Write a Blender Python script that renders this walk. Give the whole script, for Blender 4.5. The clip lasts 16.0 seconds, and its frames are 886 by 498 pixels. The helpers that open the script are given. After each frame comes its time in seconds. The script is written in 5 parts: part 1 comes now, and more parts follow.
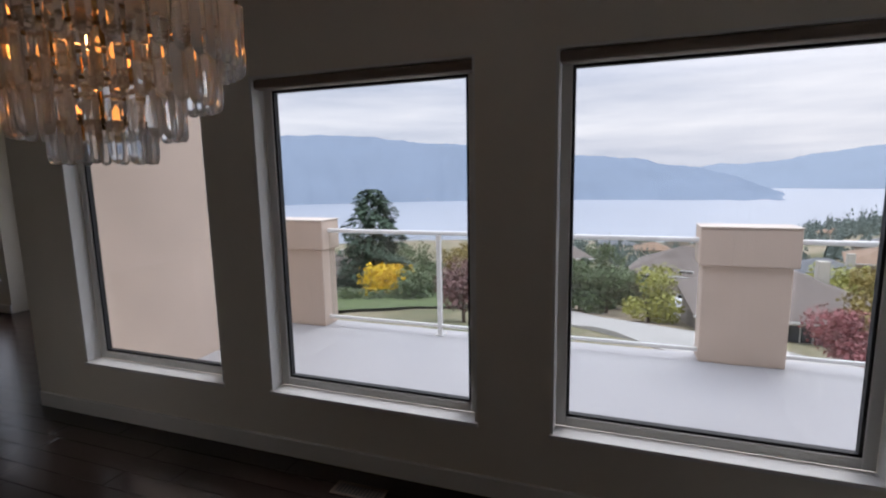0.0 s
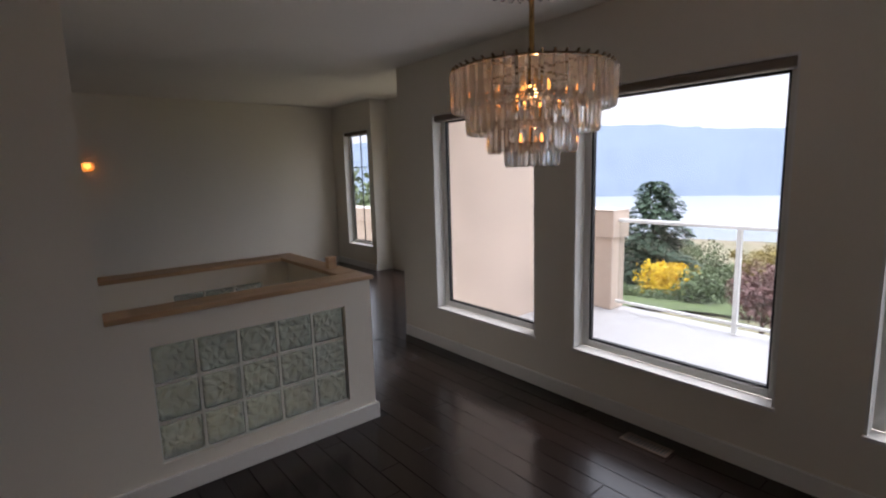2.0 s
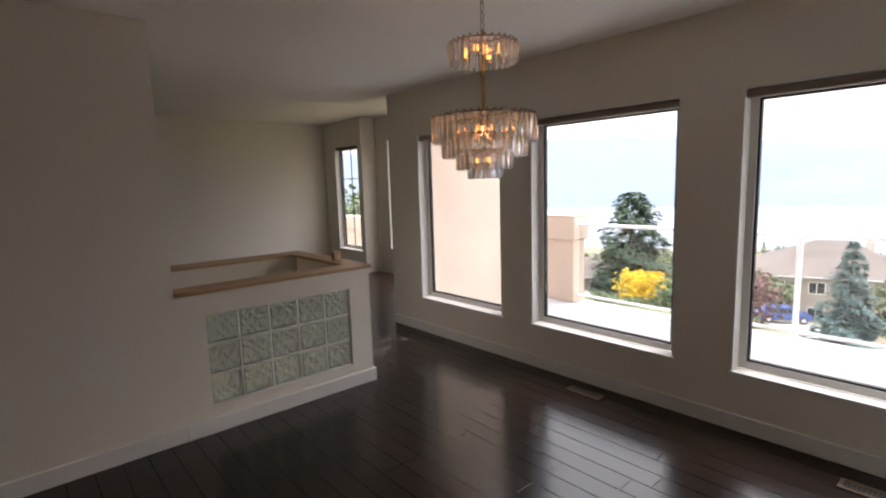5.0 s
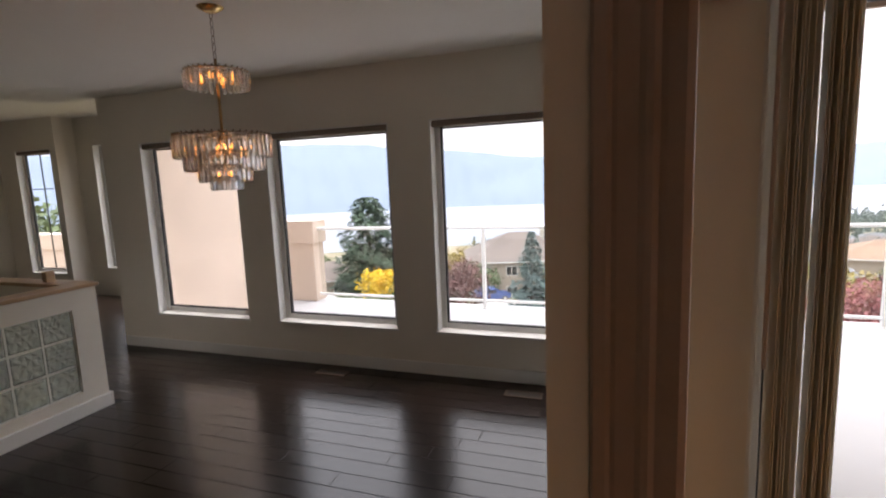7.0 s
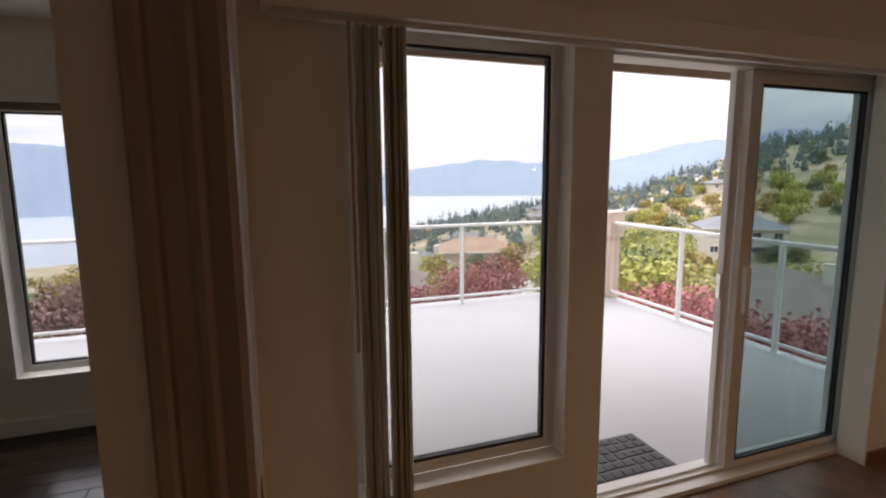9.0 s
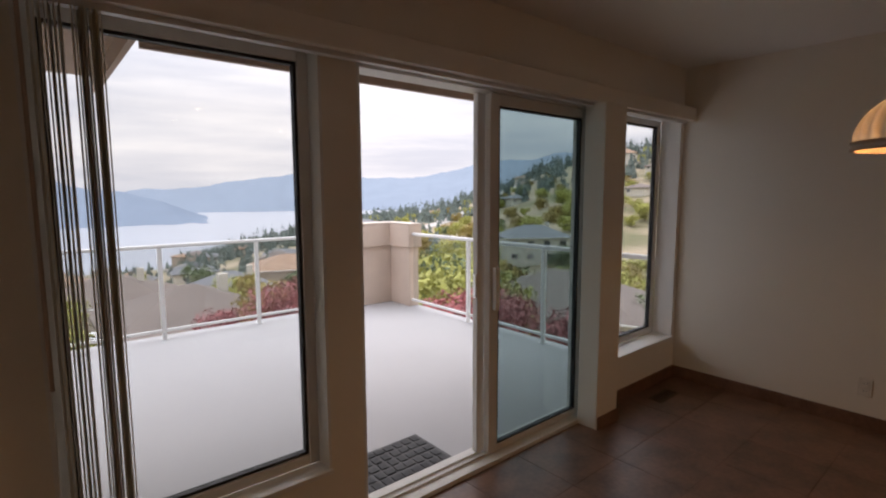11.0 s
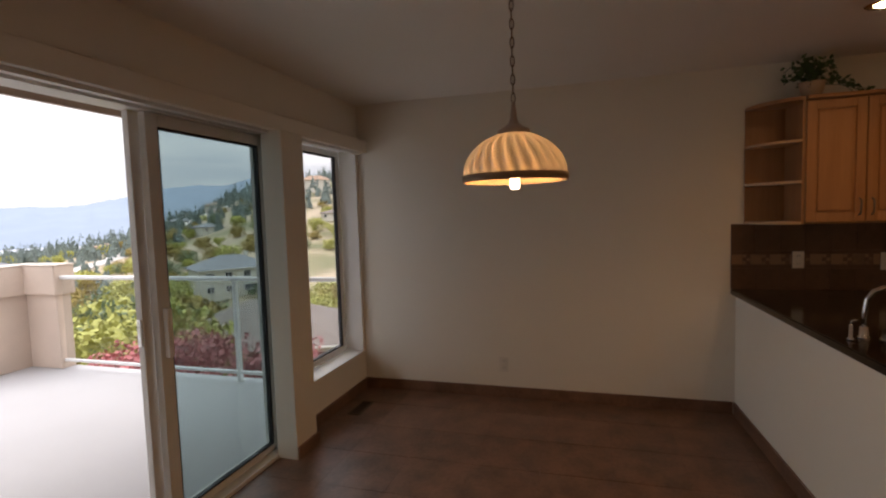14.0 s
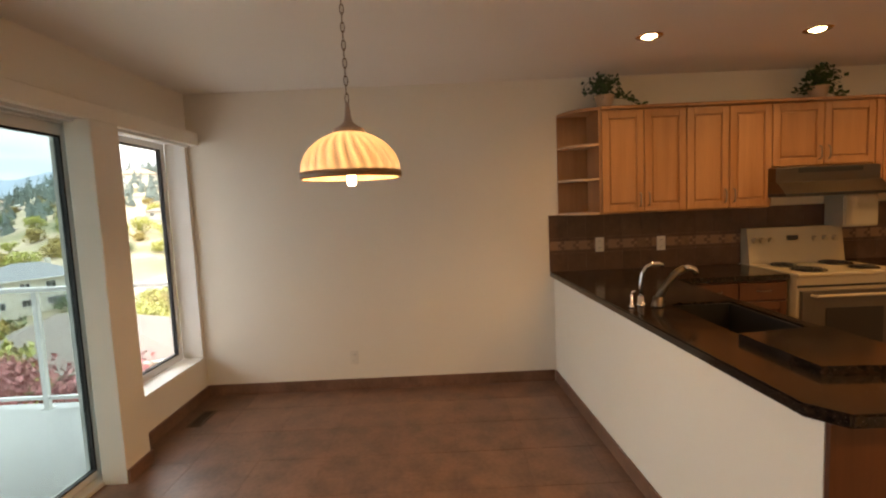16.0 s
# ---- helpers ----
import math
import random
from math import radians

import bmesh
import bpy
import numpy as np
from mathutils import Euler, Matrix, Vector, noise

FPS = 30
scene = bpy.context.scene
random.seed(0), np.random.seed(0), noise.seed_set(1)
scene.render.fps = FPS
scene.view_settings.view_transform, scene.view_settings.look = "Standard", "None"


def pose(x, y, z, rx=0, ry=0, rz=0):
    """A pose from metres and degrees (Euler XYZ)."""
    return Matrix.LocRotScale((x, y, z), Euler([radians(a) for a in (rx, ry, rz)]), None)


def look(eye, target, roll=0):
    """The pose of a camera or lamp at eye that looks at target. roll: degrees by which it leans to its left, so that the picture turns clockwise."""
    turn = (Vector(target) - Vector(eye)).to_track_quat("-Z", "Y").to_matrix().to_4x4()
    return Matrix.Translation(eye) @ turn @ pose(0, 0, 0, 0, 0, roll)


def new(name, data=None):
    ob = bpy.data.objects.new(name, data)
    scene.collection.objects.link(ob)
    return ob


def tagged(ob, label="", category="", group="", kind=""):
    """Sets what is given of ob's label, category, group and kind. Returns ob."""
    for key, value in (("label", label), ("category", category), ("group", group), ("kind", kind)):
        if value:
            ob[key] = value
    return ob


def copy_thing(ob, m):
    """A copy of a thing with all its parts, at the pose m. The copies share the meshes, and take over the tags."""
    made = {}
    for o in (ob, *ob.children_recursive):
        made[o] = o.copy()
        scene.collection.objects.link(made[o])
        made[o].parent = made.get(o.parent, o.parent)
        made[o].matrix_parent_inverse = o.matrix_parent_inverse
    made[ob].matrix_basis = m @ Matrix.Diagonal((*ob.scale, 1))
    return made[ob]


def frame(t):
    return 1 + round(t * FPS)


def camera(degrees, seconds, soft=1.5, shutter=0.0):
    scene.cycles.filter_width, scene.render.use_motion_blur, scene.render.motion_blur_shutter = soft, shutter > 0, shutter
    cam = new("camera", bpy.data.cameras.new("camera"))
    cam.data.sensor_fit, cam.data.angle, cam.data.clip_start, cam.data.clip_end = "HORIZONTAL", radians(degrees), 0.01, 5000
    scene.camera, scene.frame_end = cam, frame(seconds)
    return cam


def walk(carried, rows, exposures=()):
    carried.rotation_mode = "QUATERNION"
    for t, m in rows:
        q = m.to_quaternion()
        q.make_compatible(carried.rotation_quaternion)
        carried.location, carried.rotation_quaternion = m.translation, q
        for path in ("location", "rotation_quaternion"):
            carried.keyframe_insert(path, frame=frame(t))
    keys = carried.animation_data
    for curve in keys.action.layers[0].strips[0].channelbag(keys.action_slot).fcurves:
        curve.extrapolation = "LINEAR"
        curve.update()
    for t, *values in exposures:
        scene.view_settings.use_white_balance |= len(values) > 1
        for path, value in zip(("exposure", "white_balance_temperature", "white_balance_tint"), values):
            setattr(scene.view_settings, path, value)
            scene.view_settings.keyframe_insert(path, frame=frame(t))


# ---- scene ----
cam = camera(83.36, 16.0, soft=2.1)
ROWS = [
    (0.0, 0.260, -2.094, 1.509, 19.70, -8.60, -0.99),
    (0.5, 0.257, -2.244, 1.520, 29.10, -8.76, -1.02),
    (1.0, 0.290, -2.378, 1.530, 38.75, -8.72, -1.37),
    (1.5, 0.340, -2.491, 1.525, 47.10, -8.74, -1.50),
    (2.0, 0.413, -2.632, 1.527, 50.86, -8.78, -1.67),
    (2.5, 0.475, -2.750, 1.530, 51.72, -8.99, -1.54),
    (3.0, 0.561, -2.817, 1.531, 53.33, -8.86, -1.42),
    (5.5, 1.083, -3.258, 1.520, 44.88, -6.88, -2.32),
    (6.0, 1.104, -3.369, 1.527, 37.39, -7.27, -2.48),
    (6.5, 1.212, -3.470, 1.538, 28.77, -7.74, -2.55),
    (7.0, 1.343, -3.573, 1.544, 19.52, -7.89, -2.28),
    (7.5, 1.391, -3.584, 1.533, 7.41, -7.73, -1.62),
    (8.0, 1.404, -3.556, 1.529, -4.13, -7.69, -0.95),
    (8.5, 1.428, -3.542, 1.538, -12.76, -8.20, -0.65),
    (9.0, 1.484, -3.560, 1.532, -19.48, -7.99, -0.44),
    (11.5, 1.764, -3.685, 1.501, -45.23, -5.82, -0.25),
    (12.0, 1.773, -3.687, 1.508, -51.06, -5.13, -0.36),
    (12.5, 1.782, -3.704, 1.516, -56.80, -4.64, -0.43),
    (13.0, 1.799, -3.734, 1.516, -62.28, -4.23, -0.62),
    (13.5, 1.781, -3.738, 1.511, -68.26, -3.91, -1.21),
    (14.0, 1.795, -3.753, 1.509, -73.40, -4.05, -1.81),
    (14.5, 1.810, -3.746, 1.508, -78.74, -4.25, -1.98),
    (15.0, 1.814, -3.759, 1.513, -83.31, -4.64, -2.15),
    (15.5, 1.782, -3.788, 1.514, -87.12, -4.88, -2.24),
    (16.0, 1.704, -3.815, 1.507, -90.28, -5.22, -2.52),
]
# (seconds, x, y, z, yaw, pitch, roll)
walk(cam, [(t, look((x, y, z), (x - math.sin(radians(a)) * math.cos(radians(p)), y + math.cos(radians(a)) * math.cos(radians(p)), z + math.sin(radians(p))), r))
           for t, x, y, z, a, p, r in ROWS],
     exposures=[(0.0, 0.3, 6100, 16), (1.5, 0.72, 6150, 17), (2.5, 1.4, 6350, 17), (3.0, 1.5, 6400, 17), (5.5, 1.66, 6700, 17), (7.0, 1.34, 6700, 17), (8.0, 0.86, 6650, 17), (9.0, 0.74, 6600, 17), (11.5, 0.28, 6550, 17), (12.5, 0.22, 6600, 17), (13.5, 0.4, 6650, 17), (14.5, 1.12, 6900, 14), (16.0, 2.14, 7150, 11)])

# ---- light ----
world = bpy.data.worlds.new("sky")
scene.world = world
world.use_nodes = True
wn, wl = world.node_tree.nodes, world.node_tree.links
wn.clear()
w_out = wn.new("ShaderNodeOutputWorld")
w_bg = wn.new("ShaderNodeBackground")
w_sky = wn.new("ShaderNodeTexSky")
w_sky.sky_type = "NISHITA"
w_sky.sun_disc = False
w_sky.sun_elevation, w_sky.sun_rotation = radians(35), radians(20)
w_sky.air_density, w_sky.dust_density = 1.0, 4.0
# overcast: a procedural cloud sheet over the clear sky
w_tc = wn.new("ShaderNodeTexCoord")
w_map = wn.new("ShaderNodeMapping")
w_map.inputs["Scale"].default_value = (1.0, 1.0, 9.0)
w_noise = wn.new("ShaderNodeTexNoise")
w_noise.inputs["Scale"].default_value = 2.4
w_noise.inputs["Detail"].default_value = 7
w_noise.inputs["Roughness"].default_value = 0.55
w_ramp = wn.new("ShaderNodeValToRGB")
w_ramp.color_ramp.elements[0].position, w_ramp.color_ramp.elements[0].color = 0.34, (8.8, 9.4, 10.6, 1)
w_ramp.color_ramp.elements[1].position, w_ramp.color_ramp.elements[1].color = 0.66, (13.6, 13.6, 13.7, 1)
w_mix = wn.new("ShaderNodeMix")
w_mix.data_type = "RGBA"
w_mix.inputs[0].default_value = 0.9
wl.new(w_tc.outputs["Generated"], w_map.inputs["Vector"])
wl.new(w_map.outputs["Vector"], w_noise.inputs["Vector"])
wl.new(w_noise.outputs["Fac"], w_ramp.inputs["Fac"])
wl.new(w_sky.outputs["Color"], w_mix.inputs[6])
wl.new(w_ramp.outputs["Color"], w_mix.inputs[7])
# an overcast sky is brighter overhead than at the horizon
w_sep = wn.new("ShaderNodeSeparateXYZ")
w_up = wn.new("ShaderNodeMapRange")
w_up.inputs["From Min"].default_value, w_up.inputs["From Max"].default_value = 0.15, 1.0
w_up.inputs["To Min"].default_value, w_up.inputs["To Max"].default_value = 0.68, 2.15
w_dim = wn.new("ShaderNodeVectorMath")
w_dim.operation = "SCALE"
wl.new(w_tc.outputs["Generated"], w_sep.inputs[0])
wl.new(w_sep.outputs["Z"], w_up.inputs["Value"])
wl.new(w_mix.outputs[2], w_dim.inputs[0])
wl.new(w_up.outputs["Result"], w_dim.inputs["Scale"])
wl.new(w_dim.outputs["Vector"], w_bg.inputs["Color"])
w_bg.inputs["Strength"].default_value = 0.1
wl.new(w_bg.outputs["Background"], w_out.inputs["Surface"])

sun = new("sun", bpy.data.lights.new("sun", "SUN"))
sun.data.energy, sun.data.angle, sun.data.color = 0.8, radians(25), (1.0, 0.96, 0.9)
sun.matrix_world = look((0, 0, 30), (-6, -16, 0))
# DOWN_W also drives the added kitchen lights out of view
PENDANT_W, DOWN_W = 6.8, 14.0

# ---- materials ----
MATS = {}


def mat(name, color, rough=0.6, metal=0.0, var=0.12, scale=6.0, bump=0.15, fine=90.0, spec=0.5, coat=0.0, island=0.0, rand=0.0):
    """A principled surface with broad and fine variation of colour, roughness and relief, in metres."""
    if name in MATS:
        return MATS[name]
    m = bpy.data.materials.new(name)
    m.use_nodes = True
    n, l = m.node_tree.nodes, m.node_tree.links
    b = n["Principled BSDF"]
    geo = n.new("ShaderNodeNewGeometry")
    big, small = n.new("ShaderNodeTexNoise"), n.new("ShaderNodeTexNoise")
    big.inputs["Scale"].default_value, big.inputs["Detail"].default_value = scale, 4
    small.inputs["Scale"].default_value, small.inputs["Detail"].default_value = fine, 3
    l.new(geo.outputs["Position"], big.inputs["Vector"])
    l.new(geo.outputs["Position"], small.inputs["Vector"])
    add = n.new("ShaderNodeMath")
    add.operation = "MULTIPLY_ADD"
    l.new(small.outputs["Fac"], add.inputs[0])
    add.inputs[1].default_value = 0.4
    l.new(big.outputs["Fac"], add.inputs[2])
    last = add
    if island or rand:
        src = n.new("ShaderNodeObjectInfo").outputs["Random"] if rand else geo.outputs["Random Per Island"]
        more = n.new("ShaderNodeMath")
        more.operation = "MULTIPLY_ADD"
        l.new(src, more.inputs[0])
        more.inputs[1].default_value = rand or island
        l.new(add.outputs[0], more.inputs[2])
        last = more
    ramp = n.new("ShaderNodeValToRGB")
    lo = [max(0.0, c * (1 - var)) for c in color]
    hi = [min(1.0, c * (1 + var)) for c in color]
    ramp.color_ramp.elements[0].position, ramp.color_ramp.elements[0].color = 0.35, (*lo, 1)
    ramp.color_ramp.elements[1].position, ramp.color_ramp.elements[1].color = 1.05 if not (island or rand) else 1.0, (*hi, 1)
    l.new(last.outputs[0], ramp.inputs["Fac"])
    l.new(ramp.outputs["Color"], b.inputs["Base Color"])
    mr = n.new("ShaderNodeMapRange")
    mr.inputs["To Min"].default_value, mr.inputs["To Max"].default_value = max(0.02, rough * 0.8), min(1.0, rough * 1.2)
    l.new(big.outputs["Fac"], mr.inputs["Value"])
    l.new(mr.outputs["Result"], b.inputs["Roughness"])
    b.inputs["Metallic"].default_value = metal
    b.inputs["Specular IOR Level"].default_value = spec
    b.inputs["Coat Weight"].default_value = coat
    if bump:
        bp = n.new("ShaderNodeBump")
        bp.inputs["Strength"].default_value, bp.inputs["Distance"].default_value = bump, 0.004
        l.new(small.outputs["Fac"], bp.inputs["Height"])
        l.new(bp.outputs["Normal"], b.inputs["Normal"])
    MATS[name] = m
    return m


def wood(name, a, b_, rough=0.35, axis=0, scale=14.0, rand=0.35, coat=0.0, spec=0.5):
    """Grain drawn out along one axis, with a tone of its own for every piece."""
    if name in MATS:
        return MATS[name]
    m = bpy.data.materials.new(name)
    m.use_nodes = True
    n, l = m.node_tree.nodes, m.node_tree.links
    b = n["Principled BSDF"]
    tc, mp, nz, fine = n.new("ShaderNodeNewGeometry"), n.new("ShaderNodeMapping"), n.new("ShaderNodeTexNoise"), n.new("ShaderNodeTexNoise")
    s = [scale] * 3
    s[axis] = scale * 0.07
    mp.inputs["Scale"].default_value = s
    l.new(tc.outputs["Position"], mp.inputs["Vector"])
    oi = n.new("ShaderNodeObjectInfo")
    off = n.new("ShaderNodeVectorMath")
    off.operation = "MULTIPLY_ADD"
    l.new(oi.outputs["Random"], off.inputs[0])
    off.inputs[1].default_value = (37, 53, 11)
    l.new(mp.outputs["Vector"], off.inputs[2])
    for t, sc, d in ((nz, 1.0, 5), (fine, 6.0, 3)):
        t.inputs["Scale"].default_value, t.inputs["Detail"].default_value = sc, d
        l.new(off.outputs["Vector"], t.inputs["Vector"])
    mix = n.new("ShaderNodeMath")
    mix.operation = "MULTIPLY_ADD"
    l.new(fine.outputs["Fac"], mix.inputs[0])
    mix.inputs[1].default_value = 0.35
    l.new(nz.outputs["Fac"], mix.inputs[2])
    more = n.new("ShaderNodeMath")
    more.operation = "MULTIPLY_ADD"
    l.new(oi.outputs["Random"], more.inputs[0])
    more.inputs[1].default_value = rand
    l.new(mix.outputs[0], more.inputs[2])
    ramp = n.new("ShaderNodeValToRGB")
    ramp.color_ramp.elements[0].position, ramp.color_ramp.elements[0].color = 0.4, (*a, 1)
    ramp.color_ramp.elements[1].position, ramp.color_ramp.elements[1].color = 1.05, (*b_, 1)
    l.new(more.outputs[0], ramp.inputs["Fac"])
    l.new(ramp.outputs["Color"], b.inputs["Base Color"])
    mr = n.new("ShaderNodeMapRange")
    mr.inputs["To Min"].default_value, mr.inputs["To Max"].default_value = rough * 0.75, rough * 1.3
    l.new(nz.outputs["Fac"], mr.inputs["Value"])
    l.new(mr.outputs["Result"], b.inputs["Roughness"])
    b.inputs["Coat Weight"].default_value = coat
    b.inputs["Specular IOR Level"].default_value = spec
    bp = n.new("ShaderNodeBump")
    bp.inputs["Strength"].default_value, bp.inputs["Distance"].default_value = 0.12, 0.002
    l.new(mix.outputs[0], bp.inputs["Height"])
    l.new(bp.outputs["Normal"], b.inputs["Normal"])
    MATS[name] = m
    return m


def glass(name, tint=(1, 1, 1), rough=0.0, ior=1.45, bump=0.0, bscale=20.0):
    if name in MATS:
        return MATS[name]
    m = bpy.data.materials.new(name)
    m.use_nodes = True
    n, l = m.node_tree.nodes, m.node_tree.links
    b = n["Principled BSDF"]
    b.inputs["Base Color"].default_value = (*tint, 1)
    b.inputs["Transmission Weight"].default_value = 1
    b.inputs["Roughness"].default_value = rough
    b.inputs["IOR"].default_value = ior
    if bump:
        nz, bp, geo = n.new("ShaderNodeTexNoise"), n.new("ShaderNodeBump"), n.new("ShaderNodeNewGeometry")
        nz.inputs["Scale"].default_value = bscale
        l.new(geo.outputs["Position"], nz.inputs["Vector"])
        bp.inputs["Strength"].default_value, bp.inputs["Distance"].default_value = bump, 0.03
        l.new(nz.outputs["Fac"], bp.inputs["Height"])
        l.new(bp.outputs["Normal"], b.inputs["Normal"])
    MATS[name] = m
    return m


def pane_glass(name, tint=(0.91, 0.92, 0.92)):
    """Thin window glass: clear see-through with a weak mirror sheen."""
    if name in MATS:
        return MATS[name]
    m = bpy.data.materials.new(name)
    m.use_nodes = True
    n, l = m.node_tree.nodes, m.node_tree.links
    n.clear()
    out, mix, tr, gl, fr = (n.new("ShaderNode" + k) for k in ("OutputMaterial", "MixShader", "BsdfTransparent", "BsdfGlossy", "LayerWeight"))
    tr.inputs["Color"].default_value = (*tint, 1)
    gl.inputs["Roughness"].default_value = 0.01
    power, sheen = n.new("ShaderNodeMath"), n.new("ShaderNodeMath")
    power.operation, power.inputs[1].default_value = "POWER", 5.0
    fr.inputs["Blend"].default_value = 0.5
    sheen.operation, sheen.inputs[1].default_value, sheen.inputs[2].default_value = "MULTIPLY_ADD", 0.5, 0.025
    l.new(fr.outputs["Facing"], power.inputs[0])
    l.new(power.outputs[0], sheen.inputs[0])
    l.new(sheen.outputs[0], mix.inputs[0])
    l.new(tr.outputs[0], mix.inputs[1])
    l.new(gl.outputs[0], mix.inputs[2])
    l.new(mix.outputs[0], out.inputs["Surface"])
    MATS[name] = m
    return m


def glow(name, color, strength):
    if name in MATS:
        return MATS[name]
    m = bpy.data.materials.new(name)
    m.use_nodes = True
    b = m.node_tree.nodes["Principled BSDF"]
    b.inputs["Base Color"].default_value = (*color, 1)
    b.inputs["Emission Color"].default_value = (*color, 1)
    b.inputs["Emission Strength"].default_value = strength
    MATS[name] = m
    return m


def granite(name):
    """Polished black stone with brown blotches and pale grey specks."""
    m = bpy.data.materials.new(name)
    m.use_nodes = True
    n, l = m.node_tree.nodes, m.node_tree.links
    b = n["Principled BSDF"]
    geo, nz, vo, ramp, mix, cut = (n.new("ShaderNode" + k) for k in ("NewGeometry", "TexNoise", "TexVoronoi", "ValToRGB", "Mix", "ValToRGB"))
    nz.inputs["Scale"].default_value, nz.inputs["Detail"].default_value = 45, 6
    vo.inputs["Scale"].default_value = 130
    for t in (nz, vo):
        l.new(geo.outputs["Position"], t.inputs["Vector"])
    ramp.color_ramp.elements[0].position, ramp.color_ramp.elements[0].color = 0.42, (0.006, 0.005, 0.005, 1)
    ramp.color_ramp.elements[1].position, ramp.color_ramp.elements[1].color = 0.68, (0.03, 0.019, 0.014, 1)
    cut.color_ramp.elements[0].position, cut.color_ramp.elements[0].color = 0.12, (0.6, 0.6, 0.6, 1)
    cut.color_ramp.elements[1].position, cut.color_ramp.elements[1].color = 0.22, (0, 0, 0, 1)
    mix.data_type = "RGBA"
    mix.inputs[7].default_value = (0.16, 0.15, 0.14, 1)
    l.new(nz.outputs["Fac"], ramp.inputs["Fac"])
    l.new(vo.outputs["Distance"], cut.inputs["Fac"])
    l.new(cut.outputs["Color"], mix.inputs[0])
    l.new(ramp.outputs["Color"], mix.inputs[6])
    l.new(mix.outputs[2], b.inputs["Base Color"])
    b.inputs["Roughness"].default_value = 0.13
    b.inputs["Specular IOR Level"].default_value = 0.32
    return m


def lucite(name):
    """Clear acrylic whose faintly milky body lets light through."""
    m = glass(name, (1.0, 1.0, 1.0), 0.03, 1.38)
    n, l = m.node_tree.nodes, m.node_tree.links
    tr, mix = n.new("ShaderNodeBsdfTranslucent"), n.new("ShaderNodeMixShader")
    tr.inputs["Color"].default_value = (0.95, 0.95, 0.94, 1)
    mix.inputs[0].default_value = 0.22
    l.new(n["Principled BSDF"].outputs[0], mix.inputs[1])
    l.new(tr.outputs[0], mix.inputs[2])
    l.new(mix.outputs[0], n["Material Output"].inputs["Surface"])
    return m


def block_glass(name):
    """Greenish glass pressed with a crossed diagonal wave."""
    m = glass(name, (0.9, 1.0, 0.94), 0.1, 1.4)
    n, l = m.node_tree.nodes, m.node_tree.links
    b = n["Principled BSDF"]
    b.inputs["Transmission Weight"].default_value = 0.68
    co, bp, add = n.new("ShaderNodeTexCoord"), n.new("ShaderNodeBump"), n.new("ShaderNodeMath")
    info, shift = n.new("ShaderNodeObjectInfo"), n.new("ShaderNodeVectorMath")
    shift.operation, shift.inputs[1].default_value = "MULTIPLY_ADD", (7.0, 7.0, 7.0)
    l.new(info.outputs["Random"], shift.inputs[0])
    l.new(co.outputs["Object"], shift.inputs[2])
    waves = []
    for turn in (48, -40):
        mp, wv = n.new("ShaderNodeMapping"), n.new("ShaderNodeTexWave")
        mp.inputs["Rotation"].default_value = (radians(turn), 0, 0)
        wv.bands_direction = "Y"
        wv.inputs["Scale"].default_value, wv.inputs["Distortion"].default_value, wv.inputs["Detail Scale"].default_value = 6.0, 7.0, 1.3
        l.new(shift.outputs["Vector"], mp.inputs["Vector"])
        l.new(mp.outputs["Vector"], wv.inputs["Vector"])
        waves.append(wv)
    add.operation = "MAXIMUM"
    l.new(waves[0].outputs["Fac"], add.inputs[0])
    l.new(waves[1].outputs["Fac"], add.inputs[1])
    bp.inputs["Strength"].default_value, bp.inputs["Distance"].default_value = 0.8, 0.007
    l.new(add.outputs[0], bp.inputs["Height"])
    l.new(bp.outputs["Normal"], b.inputs["Normal"])
    return m


PAINT = mat("wall_paint", (0.82, 0.775, 0.685), 0.75, var=0.03, scale=1.3, bump=0.12, fine=160)
CEIL = mat("ceiling_paint", (0.85, 0.815, 0.755), 0.9, var=0.03, scale=1.0, bump=0.35, fine=120)
WHITE = mat("white_gloss_paint", (0.8, 0.79, 0.76), 0.35, var=0.04, scale=3, bump=0.05, fine=60)
VINYL = mat("window_vinyl", (0.72, 0.71, 0.68), 0.4, var=0.04, scale=5, bump=0.03)
GASKET = mat("black_gasket", (0.02, 0.02, 0.022), 0.6)
STUCCO = mat("stucco", (0.62, 0.505, 0.42), 0.95, var=0.1, scale=2.2, bump=0.7, fine=70)
DECKM = mat("deck_membrane", (0.43, 0.425, 0.43), 0.7, var=0.06, scale=1.4, bump=0.2, fine=120)
RAILM = mat("white_aluminium", (0.78, 0.78, 0.77), 0.4, var=0.03)
PANE = pane_glass("window_glass")
TINTED = pane_glass("screened_glass", (0.55, 0.625, 0.63))
FLOORB = wood("dark_floor_boards", (0.0055, 0.0032, 0.0028), (0.019, 0.011, 0.0085), 0.21, axis=0, rand=0.45)
GAP = mat("board_gap", (0.006, 0.004, 0.004), 0.7)
TILE = mat("brown_tile", (0.155, 0.085, 0.057), 0.38, var=0.6, scale=5.5, bump=0.25, fine=40, rand=0.12)
GROUT = mat("grout", (0.148, 0.082, 0.055), 0.5)
OAK = wood("oak_cap", (0.36, 0.22, 0.12), (0.58, 0.39, 0.23), 0.4, axis=1, scale=18, rand=0.1)
MAPLE = wood("maple_cabinet", (0.31, 0.145, 0.06), (0.45, 0.24, 0.115), 0.38, axis=2, scale=16, rand=0.1)
BROWNTRIM = mat("brown_trim_paint", (0.43, 0.33, 0.27), 0.4, var=0.06, scale=4)
GRANITE = granite("dark_granite")
